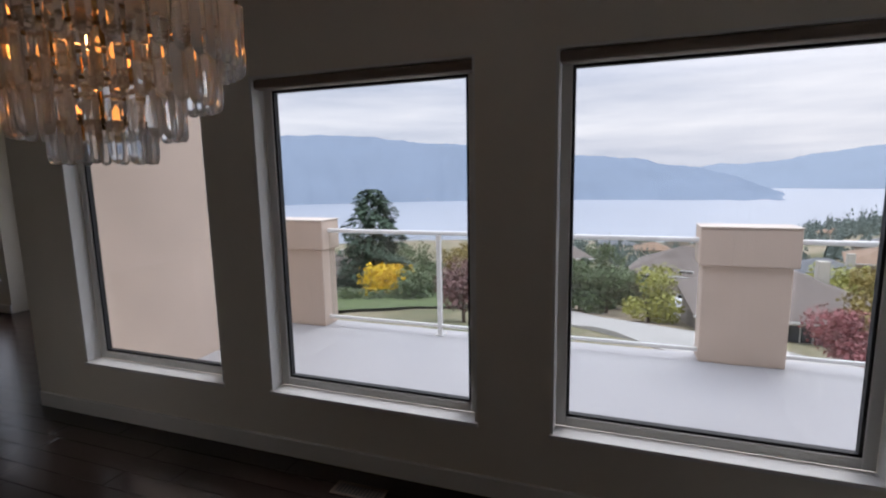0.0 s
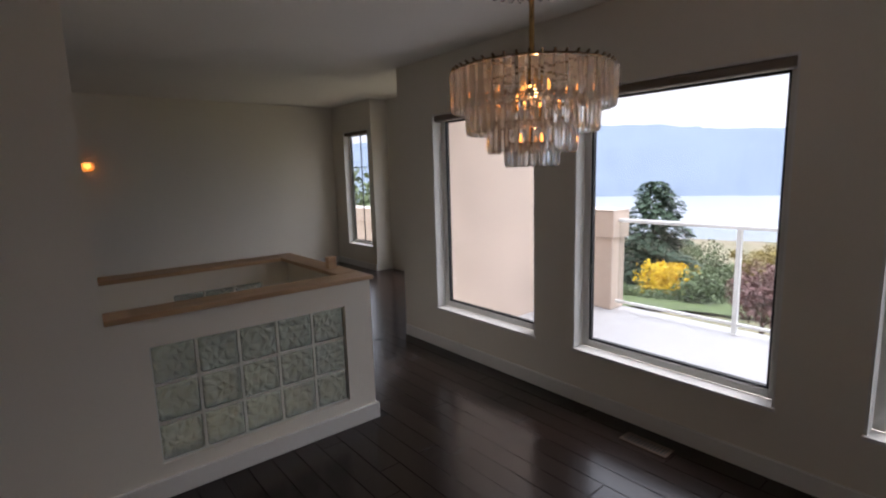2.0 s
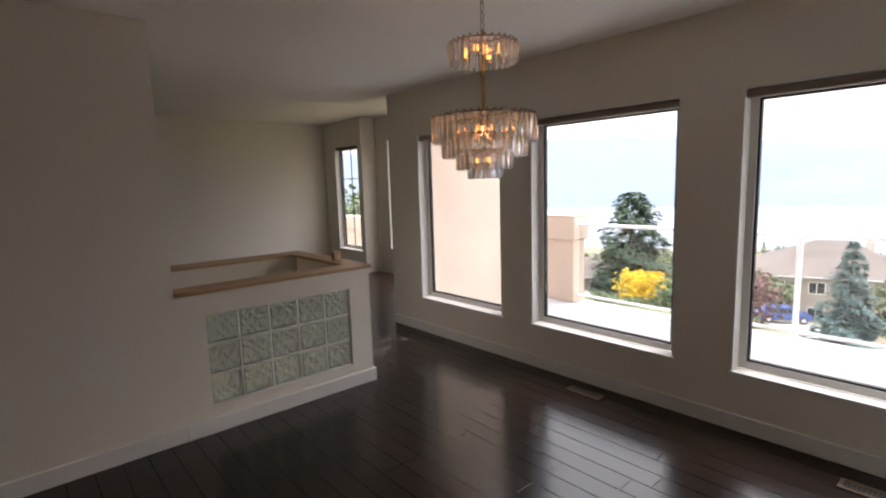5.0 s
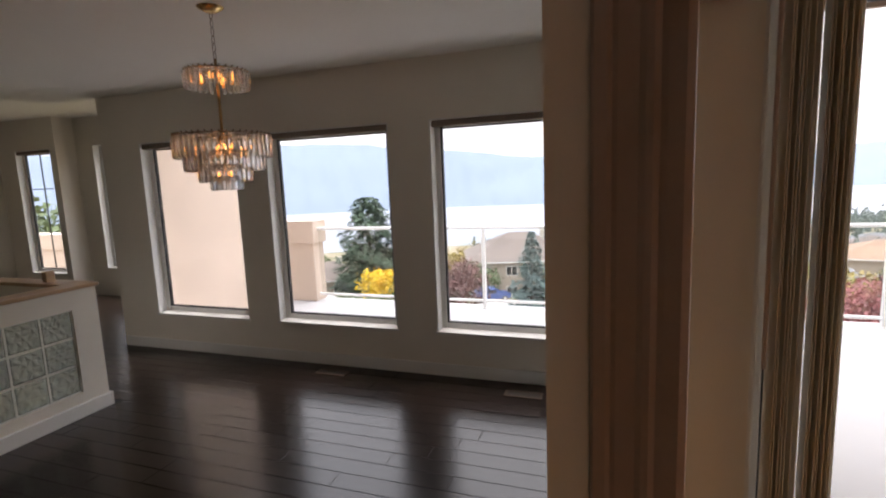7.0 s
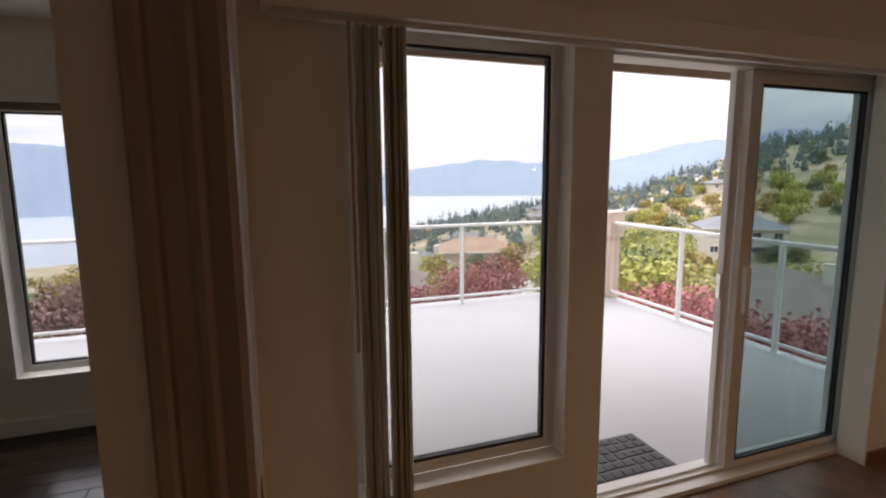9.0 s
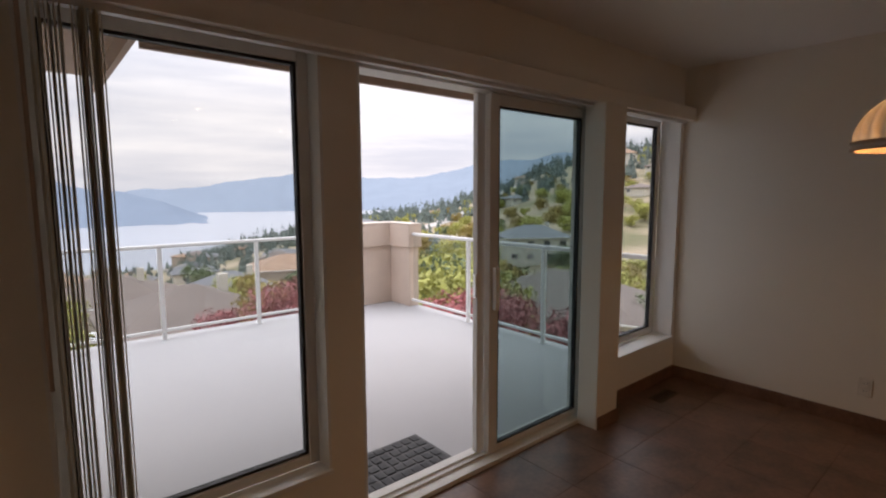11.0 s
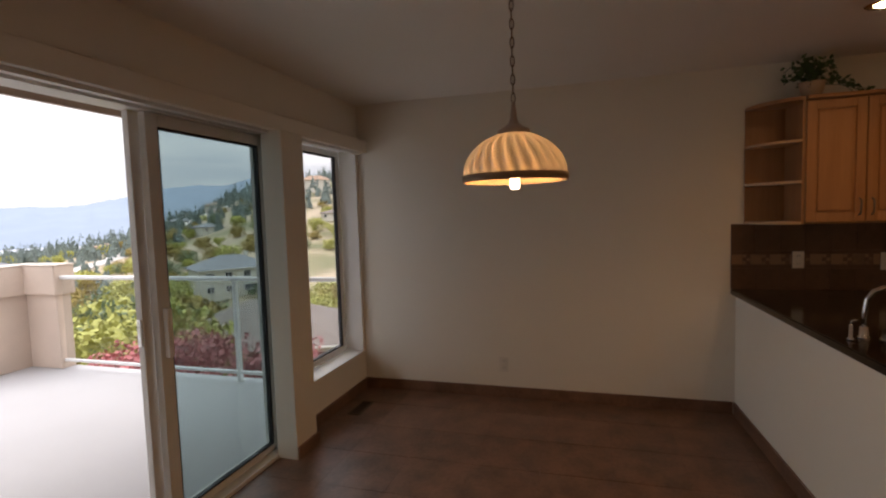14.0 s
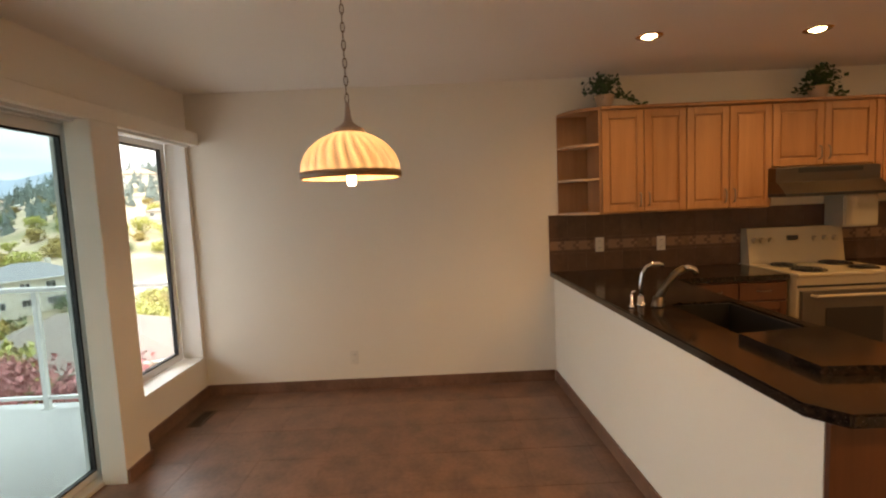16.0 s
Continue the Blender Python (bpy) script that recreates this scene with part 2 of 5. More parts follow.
SPLASH = mat("brown_stone_splash", (0.085, 0.045, 0.03), 0.35, var=0.4, scale=12, bump=0.3, fine=60, rand=0.3)
BRASS = mat("brass", (0.62, 0.42, 0.18), 0.25, metal=1.0, var=0.1)
CHROME = mat("chrome", (0.7, 0.7, 0.7), 0.12, metal=1.0, var=0.03)
CRYSTAL = lucite("lucite_prism")
BLOCKG = block_glass("wavy_block_glass")
MORTAR = mat("block_mortar", (0.74, 0.75, 0.7), 0.8)
ENAMEL = mat("cream_enamel", (0.44, 0.39, 0.29), 0.25, var=0.04)
BLACK = mat("black_plastic", (0.015, 0.014, 0.014), 0.4)
PLATE = mat("outlet_plastic", (0.72, 0.68, 0.6), 0.4)
BULB = glow("warm_bulb", (1.0, 0.34, 0.06), 1.7)
WHITEBULB = glow("white_hot_bulb", (1.0, 0.85, 0.6), 4)

# ---- mesh helpers ----


def box(bm, x0, y0, z0, x1, y1, z1, bevel=0.0):
    m = Matrix.Translation(((x0 + x1) / 2, (y0 + y1) / 2, (z0 + z1) / 2)) @ Matrix.Diagonal((abs(x1 - x0), abs(y1 - y0), abs(z1 - z0), 1))
    made = bmesh.ops.create_cube(bm, size=1, matrix=m)
    if bevel:
        edges = list({e for w in made["verts"] for e in w.link_edges})
        bmesh.ops.bevel(bm, geom=edges, offset=bevel, segments=2, affect="EDGES", profile=0.5)
    return bm


def boxes(*items, bevel=0.0):
    bm = bmesh.new()
    for it in items:
        box(bm, *it, bevel=bevel)
    return bm


def lathe(profile, seg=32, centre=(0, 0, 0), wave=None):
    """A turned body from (radius, height) pairs."""
    bm = bmesh.new()
    rings = []
    for r, z in profile:
        ring = []
        for i in range(seg):
            a = 2 * math.pi * i / seg
            rr = r * (wave(a, z) if wave else 1)
            ring.append(bm.verts.new((centre[0] + rr * math.cos(a), centre[1] + rr * math.sin(a), centre[2] + z)))
        rings.append(ring)
    for a, b in zip(rings, rings[1:]):
        for i in range(seg):
            bm.faces.new((a[i], a[(i + 1) % seg], b[(i + 1) % seg], b[i]))
    return bm


def rod(bm, a, b, r, seg=10, r2=None):
    a, b = Vector(a), Vector(b)
    d = b - a
    m = Matrix.Translation((a + b) / 2) @ d.to_track_quat("Z", "Y").to_matrix().to_4x4()
    bmesh.ops.create_cone(bm, cap_ends=True, segments=seg, radius1=r, radius2=r if r2 is None else r2, depth=d.length, matrix=m)
    return bm


def tube(bm, pts, r, seg=8):
    """A bent pipe along a line of points."""
    pts = [Vector(p) for p in pts]
    rings = []
    for i, p in enumerate(pts):
        d = (pts[min(i + 1, len(pts) - 1)] - pts[max(i - 1, 0)]).normalized()
        u = d.orthogonal().normalized() if i == 0 else (last - d * last.dot(d)).normalized()
        last = u
        w = d.cross(u)
        rings.append([bm.verts.new(p + r * (math.cos(2 * math.pi * k / seg) * u + math.sin(2 * math.pi * k / seg) * w)) for k in range(seg)])
    for a, b in zip(rings, rings[1:]):
        for k in range(seg):
            bm.faces.new((a[k], a[(k + 1) % seg], b[(k + 1) % seg], b[k]))
    bm.faces.new(rings[0][::-1])
    bm.faces.new(rings[-1])
    return bm


def obj(name, bm, material, smooth=False):
    me = bpy.data.meshes.new(name)
    bmesh.ops.recalc_face_normals(bm, faces=bm.faces[:])
    bm.to_mesh(me)
    bm.free()
    me.materials.append(material)
    if smooth:
        for p in me.polygons:
            p.use_smooth = True
    return new(name, me)


def part(name, bm, material, parent, label="", smooth=False):
    ob = obj(name, bm, material, smooth)
    ob.parent = parent
    if label:
        ob["label"] = label
    return ob


def thing(name, label, category, group="", at=(0, 0, 0), turn=0.0):
    e = new(name)
    e.empty_display_size = 0.1
    e.matrix_world = pose(*at, 0, 0, turn)
    return tagged(e, label, category, group)


def structure(name, bm, material, label="", category="", smooth=False):
    return tagged(obj(name, bm, material, smooth), label, category, kind="structure")


def wall_boxes(axis, a0, a1, b0, b1, z0, z1, openings):
    """The pieces of a wall that runs along an axis (0: x, 1: y) round its openings (from, to, sill, head)."""
    out, at = [], a0
    for o0, o1, s, h in sorted(openings):
        spans = [(at, o0, z0, z1), (o0, o1, z0, s), (o0, o1, h, z1)]
        out += [q for q in spans if q[1] - q[0] > 1e-4 and q[3] - q[2] > 1e-4]
        at = o1
    if a1 - at > 1e-4:
        out.append((at, a1, z0, z1))
    bm = bmesh.new()
    for p, q, lo, hi in out:
        if axis == 0:
            box(bm, p, b0, lo, q, b1, hi)
        else:
            box(bm, b0, p, lo, b1, q, hi)
    return bm


# ---- plan ----
CEILING = 2.45
XH = -2.18          # half wall beside the stairwell
YN = -1.838         # window wall of the breakfast nook
XB = 5.736          # end wall of nook and kitchen
DECK = -0.10
WINS = [(-2.925, -1.815), (-1.498, -0.335), (0.0, 1.222)]
SILL, HEAD = 0.34, 2.0
NSILL, NHEAD = 0.322, 2.077

# ---- structure ----
structure("wall_north", wall_boxes(0, -3.4, 1.43, 0, 0.16, -0.1, 2.6, [(a, b, SILL, HEAD) for a, b in WINS]), PAINT, "beige painted wall with three tall windows", "wall")
structure("wall_partition", boxes((1.34, -2.6, -0.1, 1.43, 0, 2.6)), PAINT, "beige partition between dining room and nook", "wall")
structure("wall_partition_end", boxes((1.225, -2.72, -0.1, 1.299, -2.6, 2.6), (1.299, -2.599, -0.1, 1.339, -2.5, 2.6)), PAINT, "grey-beige end of the partition at the doorway", "wall")
structure("wall_nook_windows", wall_boxes(0, 1.43, XB, YN, YN + 0.16, -0.1, 2.6, [(1.74, 2.653, NSILL, NHEAD), (2.811, 4.52, -0.02, NHEAD), (4.75, 5.702, NSILL, NHEAD)]), PAINT, "beige nook wall with windows and a patio door", "wall")
structure("wall_pier", boxes((4.415, YN - 0.145, -0.006, 4.65, YN, 2.04), bevel=0.006), PAINT, "cream boxed pier beside the patio door", "wall")
structure("wall_east", boxes((XB, -8.6, -0.1, XB + 0.16, YN + 0.16, 2.6)), PAINT, "plain cream end wall of nook and kitchen", "wall")
structure("wall_south", boxes((-7.73, -8.76, -0.1, XB + 0.16, -8.6, 2.75)), PAINT, "plain beige back wall", "wall")
structure("wall_kitchen_side", boxes((1.27, -8.6, -0.1, 1.43, -4.5, 2.6)), PAINT, "beige wall beside the doorway", "wall")
structure("wall_stair", boxes((XH - 0.12, -8.6, -1.6, XH, -2.46, 2.6)), PAINT, "beige full-height wall beside the stairwell", "wall")
structure("wall_living_east", boxes((-3.4, 0.16, -0.4, -3.27, 2.12, 2.9)), STUCCO, "peach stucco outer wall of the living room", "wall")
structure("wall_living_inner", boxes((-3.415, 0.003, -0.1, -3.403, 1.77, 2.75)), PAINT, "beige inner face of the living room wall", "wall")
structure("wall_living_west", boxes((-7.73, -8.6, -0.1, -7.57, 1.64, 2.75)), PAINT, "plain beige far wall of the living room", "wall")
structure("wall_living_north", wall_boxes(0, -7.57, -6.3, 1.48, 1.64, -0.1, 2.75, [(-7.2, -6.42, 0.36, 2.22)]), PAINT, "beige living room wall with a narrow window", "wall")
structure("wall_living_return", boxes((-6.42, 1.64, -0.1, -6.3, 1.93, 2.75)), PAINT, "short beige return beside the living room window", "wall")
structure("wall_living_bay", wall_boxes(0, -6.3, -3.403, 1.77, 1.93, -0.1, 2.75, [(-5.96, -4.0, 0.41, 2.26)]), PAINT, "beige living room wall with a wide window", "wall")
# stairwell: the hole in the floor lies between x -3.27 and the half wall
structure("floor", boxes((-7.57, -8.6, -0.12, -3.402, 1.93, -0.006), (-3.402, -8.6, -0.12, -3.33, 0.0, -0.006), (-3.33, -1.18, -0.12, 1.34, 0.0, -0.006), (XH, -8.6, -0.12, 1.34, -1.18, -0.006)), GAP, "dark subfloor under the hardwood boards", "floor")
structure("floor_nook", boxes((1.34, -8.6, -0.12, XB, YN, -0.0022)), GROUT, "grout bed under brown floor tiles", "floor")
structure("stairwell", boxes((-3.33, -8.6, -1.7, XH - 0.12, -1.18, -1.6), (-3.33, -1.18, -1.6, XH, -1.12, -0.125), (-3.39, -8.6, -1.6, -3.33, -1.18, -0.125)), PAINT, "cream walls of the stairwell below", "stairwell")
structure("ceiling", boxes((-4.05, -8.6, CEILING, XB, 0.0, CEILING + 0.1)), CEIL, "lightly textured cream ceiling", "ceiling")
structure("ceiling_living", boxes((-7.57, -8.6, 2.66, -4.05, 1.93, 2.74), (-4.05, 0.0, 2.66, -3.38, 1.93, 2.74), (-4.1, -8.6, 2.551, -4.05, 0.0, 2.659)), CEIL, "cream ceiling of the living room", "ceiling")
structure("roof", boxes((-8.0, -9, 2.76, 6.3, 0.75, 2.9)), mat("roof_top", (0.2, 0.16, 0.13), 0.9), "flat brown roof edge over the windows", "roof")
structure("soffit", boxes((1.43, YN + 0.16, 2.3, 6.1, YN + 0.8, 2.36), (-3.36, 0.16, 2.3, 1.43, 0.55, 2.36), (2.18, YN + 0.8, 2.155, 6.1, YN + 0.83, 2.42), (1.431, YN + 0.8, 2.3, 2.15, 0.55, 2.36), (2.15, YN + 0.8, 2.2, 2.18, 0.58, 2.42)), mat("brown_soffit", (0.36, 0.26, 0.2), 0.7), "brown painted soffit under the eaves", "soffit")

# half walls round the stairwell, each with a glass block panel
G0, G1, GZ0, GZ1 = -2.3, -1.287, 0.172, 0.76


def half_wall(name, x0, x1, y0, y1, g0, g1):
    structure(name, wall_boxes(1, y0, y1, x0, x1, -0.1, 0.895, [(g0, g1, GZ0, GZ1)]), PAINT, "white painted half wall with a glass block panel", "half wall")


half_wall("wall_half_east", XH - 0.12, XH, -2.46, -1.18, G0, G1)
half_wall("wall_half_west", -3.39, -3.27, -8.6, -1.18, -1.985, -1.38)
structure("wall_half_north", boxes((-3.39, -1.18, -0.1, XH, -1.108, 0.895)), PAINT, "white painted end of the half wall", "half wall")
structure("trim_cap", boxes((XH - 0.16, -2.46, 0.897, XH + 0.02, -1.09, 0.922), (-3.43, -1.24, 0.898, XH - 0.16, -1.09, 0.923), (-3.43, -8.6, 0.897, -3.23, -1.24, 0.922), bevel=0.004), OAK, "varnished oak cap on the half wall", "cap")
structure("trim_newel", boxes((-2.58, -1.20, 0.924, -2.53, -1.14, 1.0), bevel=0.004), OAK, "short oak block on the cap", "cap")


def glass_panel(label, x, g0, g1, n):
    t = thing("glass_block_panel", label, "glass block panel", "glass block panels", (x, 0, 0))
    m = 3
    dy, dz = (g1 - g0) / n, (GZ1 - GZ0) / m
    bm = bmesh.new()
    for i in range(n + 1):
        y = g0 + i * dy
        box(bm, -0.105, max(g0, y - 0.007), GZ0, -0.012, min(g1, y + 0.007), GZ1)
    for j in range(m + 1):
        z = GZ0 + j * dz
        for i in range(n):
            box(bm, -0.104, g0 + i * dy + 0.007, max(GZ0, z - 0.007), -0.013, g0 + (i + 1) * dy - 0.007, min(GZ1, z + 0.007))
    part("mortar", bm, MORTAR, t)
    bb = boxes((-0.047, -dy / 2 + 0.008, -dz / 2 + 0.008, 0.047, dy / 2 - 0.008, dz / 2 - 0.008), bevel=0.012)
    first = part("glass_block", bb, BLOCKG, t)
    first.location = (-0.058, g0 + dy / 2, GZ0 + dz / 2)
    for i in range(n):
        for j in range(m):
            if i or j:
                o = first.copy()
                scene.collection.objects.link(o)
                o.location = (-0.058, g0 + dy * (i + 0.5), GZ0 + dz * (j + 0.5))
    return t


glass_panel("greenish wavy glass block panel in the half wall", XH, G0, G1, 5)
glass_panel("greenish wavy glass block panel across the stairwell", -3.27, -1.985, -1.38, 3)

# baseboards
structure("baseboard", boxes((-3.4, -0.016, 0, 1.34, 0, 0.1), (1.322, -2.6, 0, 1.34, -0.016, 0.1), (XH, -2.46, 0, XH + 0.018, -1.108, 0.1), (XH, -8.6, 0, XH + 0.016, -2.46, 0.1), (-3.39, -1.108, 0, XH + 0.018, -1.09, 0.1), (-7.57, 1.464, 0, -6.3, 1.48, 0.1), (-7.57, -8.6, 0, -7.554, 1.464, 0.1), bevel=0.004), WHITE, "white painted baseboard", "baseboard")
structure("baseboard_tile", boxes((XB - 0.012, -4.72, 0, XB, YN, 0.09), (4.65, YN - 0.012, 0, XB - 0.012, YN, 0.09), (4.42, YN - 0.157, 0, 4.662, YN - 0.145, 0.08), (4.65, YN - 0.145, 0, 4.662, YN - 0.012, 0.08), (1.43, YN - 0.012, 0, 2.811, YN, 0.09)), TILE, "brown tile skirting", "baseboard")

# doorway casing, stepped
bm = bmesh.new()
casing = [(1.30, -2.60), (1.30, -2.730), (1.306, -2.737), (1.325, -2.739), (1.333, -2.733), (1.341, -2.739), (1.372, -2.744), (1.381, -2.752), (1.392, -2.756), (1.402, -2.750), (1.411, -2.757), (1.434, -2.768), (1.446, -2.764), (1.449, -2.752), (1.449, -2.60)]
lo, hi = [bm.verts.new((x, y, 0)) for x, y in casing], [bm.verts.new((x, y, 2.44)) for x, y in casing]
bm.faces.new(lo[::-1])
bm.faces.new(hi)
for i in range(len(casing)):
    j = (i + 1) % len(casing)
    bm.faces.new((lo[i], lo[j], hi[j], hi[i]))
structure("trim_doorway", bm, BROWNTRIM, "brown painted moulded doorway casing", "casing")
t = thing("strike_plate", "small metal strike plate on the casing", "strike plate", at=(1.4495, -2.70, 0.98))
part("plate", boxes((0.0, -0.02, -0.035, 0.003, 0.02, 0.035), bevel=0.001), BRASS, t)
part("hole", boxes((0.003, -0.008, -0.014, 0.0035, 0.008, 0.014)), BLACK, t)
t = thing("ledge_cabinet", "low white painted ledge against the partition", "ledge", at=(1.3, -0.95, 0))
part("body", boxes((-0.03, -0.2, 0, 0.038, 0.15, 0.57), bevel=0.004), WHITE, t)
part("top", boxes((-0.04, -0.21, 0.57, 0.038, 0.16, 0.586), bevel=0.003), WHITE, t)

# ---- windows ----


def window(name, x0, x1, y, z0, z1, label, shade=False, stool=0.0, depth=0.16):
    """A fixed window in a wall that runs along x; y is the inner face."""
    w = tagged(new(name), label, "window", kind="structure")
    w.location = (x0, y, z0)
    a, b, f, g = x1 - x0, z1 - z0, 0.045, depth - 0.07
    part("window_liner", boxes((0, 0.001, 0, 0.012, g, b), (a - 0.012, 0.001, 0, a, g, b), (0.012, 0.001, b - 0.012, a - 0.012, g, b)), WHITE, w, "white painted reveal")
    part("window_sill", boxes((-0.004, -0.012 - stool, 0, a + 0.004, g, 0.02), bevel=0.003), WHITE, w, "glossy white sill")
    part("window_frame", boxes((0.012, g, 0.02, 0.012 + f, g + 0.05, b - 0.012), (a - 0.012 - f, g, 0.02, a - 0.012, g + 0.05, b - 0.012),
                               (0.012 + f, g, 0.02, a - 0.012 - f, g + 0.05, 0.02 + f), (0.012 + f, g, b - 0.012 - f, a - 0.012 - f, g + 0.05, b - 0.012), bevel=0.004), VINYL, w, "off-white vinyl frame")
    i0, i1, j0, j1, s = 0.012 + f, a - 0.012 - f, 0.02 + f, b - 0.012 - f, 0.012
    part("gasket", boxes((i0, g + 0.01, j0, i0 + s, g + 0.04, j1), (i1 - s, g + 0.01, j0, i1, g + 0.04, j1), (i0 + s, g + 0.01, j0, i1 - s, g + 0.04, j0 + s), (i0 + s, g + 0.01, j1 - s, i1 - s, g + 0.04, j1)), GASKET, w, "black glazing gasket")
    p = part("pane", boxes((i0 + s, g + 0.022, j0 + s, i1 - s, g + 0.028, j1 - s)), PANE, w)
    p.visible_shadow = False
    if shade:
        part("shade_cassette", boxes((0.012, 0.012, b - 0.062, a - 0.012, 0.075, b - 0.012), bevel=0.012), mat("taupe_shade", (0.24, 0.19, 0.155), 0.6), w, "taupe rolled-up shade")
    return w


for k, (a, b) in enumerate(WINS):
    window("window_%d" % (k + 1), a, b, 0, SILL, HEAD, "tall white-framed picture window over the deck", True)
window("window_4", 1.74, 2.653, YN, NSILL, NHEAD, "tall white-framed nook window")
window("window_5", 4.75, 5.702, YN, NSILL, NHEAD, "tall narrow nook window with a deep white sill", depth=0.23)
window("window_6", -7.2, -6.42, 1.48, 0.36, 2.22, "narrow living room window", True)
window("window_7", -5.96, -4.0, 1.77, 0.41, 2.26, "wide living room window")
part("muntin", boxes((0.38, 0.1, 0.07, 0.392, 0.115, 1.79), (0.06, 0.1, 1.28, 0.72, 0.115, 1.292)), GASKET, bpy.data.objects["window_6"])

# patio door: the fixed screen leaf stands over the closed half, the other half is open
d = tagged(new("door_1"), "white patio door slid half open with a screened leaf", "patio door", kind="structure")
d.location = (2.811, YN, 0)
DW = 4.52 - 2.811
part("door_frame", boxes((0, 0.03, 0, 0.035, 0.15, NHEAD), (DW - 0.017, 0.03, 0, DW, 0.15, NHEAD), (0.035, 0.03, NHEAD - 0.05, DW - 0.017, 0.15, NHEAD), (0, -0.008, -0.02, DW, 0.18, 0.022), (0.035, 0.06, 0.022, DW - 0.035, 0.075, 0.034), (0.035, 0.105, 0.022, DW - 0.035, 0.12, 0.034), bevel=0.003), VINYL, d, "white door frame and track")
L0, L1, ZT = 0.785, DW - 0.018, NHEAD - 0.052
S0, S1 = L0 + 0.115, L1 - 0.042
leaf = part("leaf", boxes((L0 + 0.045, 0.05, 0.036, S0, 0.09, ZT), (S1, 0.05, 0.036, L1, 0.09, ZT), (S0, 0.05, 0.036, S1, 0.09, 0.066), (S0, 0.05, ZT - 0.06, S1, 0.09, ZT), bevel=0.004), VINYL, d, "white inner leaf")
part("gasket", boxes((S0, 0.055, 0.067, S0 + 0.01, 0.085, ZT - 0.061), (S1 - 0.012, 0.055, 0.067, S1, 0.085, ZT - 0.061), (S0 + 0.01, 0.055, 0.067, S1 - 0.012, 0.085, 0.076), (S0 + 0.01, 0.055, ZT - 0.071, S1 - 0.012, 0.085, ZT - 0.061)), GASKET, leaf)
p = part("pane", boxes((S0 + 0.01, 0.067, 0.076, S1 - 0.012, 0.073, ZT - 0.071)), TINTED, leaf, "tinted glass")
p.visible_shadow = False
part("door_handle", boxes((L0 + 0.066, 0.02, 0.86, L0 + 0.098, 0.05, 1.1), bevel=0.006), VINYL, leaf, "white pull handle")
leaf2 = part("leaf", boxes((L0, 0.098, 0.036, L0 + 0.06, 0.135, ZT), bevel=0.004), VINYL, d, "white outer leaf edge")
part("latch", boxes((L0 - 0.012, 0.1, 0.93, L0 + 0.012, 0.125, 1.06), bevel=0.004), CHROME, leaf2, "metal latch")

# valance over the nook windows, and vertical blinds drawn to one side
t = thing("blind_valance", "cream boxed valance over the nook windows", "valance", at=(0, 0, 0))
part("board", boxes((1.5, YN - 0.095, 2.045, 5.73, YN - 0.001, 2.145), bevel=0.004), PAINT, t)
part("track", boxes((1.52, YN - 0.06, 2.026, 5.66, YN - 0.03, 2.045)), VINYL, t, "white blind track")
t = thing("vertical_blinds", "cream vertical blind slats drawn to one side", "blinds", at=(0, YN - 0.06, 0))
SLAT = mat("blind_slat", (0.72, 0.67, 0.58), 0.6, var=0.05)
_n, _l = SLAT.node_tree.nodes, SLAT.node_tree.links
_t, _m = _n.new("ShaderNodeBsdfTranslucent"), _n.new("ShaderNodeMixShader")
_t.inputs["Color"].default_value = (0.85, 0.8, 0.7, 1)
_m.inputs[0].default_value = 0.6
_l.new(_n["Principled BSDF"].outputs[0], _m.inputs[1])
_l.new(_t.outputs[0], _m.inputs[2])
_l.new(_m.outputs[0], _n["Material Output"].inputs["Surface"])
slat = part("slat", boxes((-0.0012, -0.044, 0.14, 0.0012, 0.044, 2.02)), SLAT, t)
slat.location, slat.rotation_euler = (1.779, 0.0, 0), (0, 0, radians(3))
for k in range(15):
    o = slat.copy()
    scene.collection.objects.link(o)
    x = 1.79 + k * 0.011 if k < 6 else 1.873 + (k - 6) * 0.0085
    o.location, o.rotation_euler = (x, 0.004 * math.sin(k * 2.1), 0), (0, 0, radians(-3 + 5 * math.sin(k * 1.7)))
part("wand", rod(bmesh.new(), (1.755, -0.03, 0.95), (1.755, -0.03, 2.02), 0.006), BROWNTRIM, t, "thin tilt wand")

# ---- deck ----
structure("deck", boxes((-3.36, 0.16, DECK - 0.25, 6.0, 2.62, DECK), (1.43, YN + 0.16, DECK - 0.25, 6.0, 0.16, DECK)), DECKM, "pale grey vinyl membrane deck", "deck")
structure("deck_skirt", boxes((-3.36, 2.58, -3.8, 6.0, 2.619, DECK - 0.25), (5.96, YN, -3.8, 6.0, 2.58, DECK - 0.25)), STUCCO, "stucco skirt below the deck", "wall")


def pillar(label, spans, cap=0.31, top=1.04, lip=0.035):
    t = thing("deck_pillar", label, "pillar", "stucco deck pillars")
    bs = boxes(*[(a, b, DECK, c, e, top - cap) for a, b, c, e in spans], bevel=0.012)
    part("shaft", bs, STUCCO, t)
    part("cap", boxes(*[(a - lip, b - lip, top - cap, c + lip, e + lip, top) for a, b, c, e in spans], bevel=0.015), STUCCO, t, "wider stucco cap")
    part("flashing", boxes(*[(a - lip - 0.006, b - lip - 0.006, top, c + lip + 0.006, e + lip + 0.006, top + 0.012) for a, b, c, e in spans], bevel=0.003), mat("cap_flashing", (0.6, 0.52, 0.45), 0.6), t)
    return t


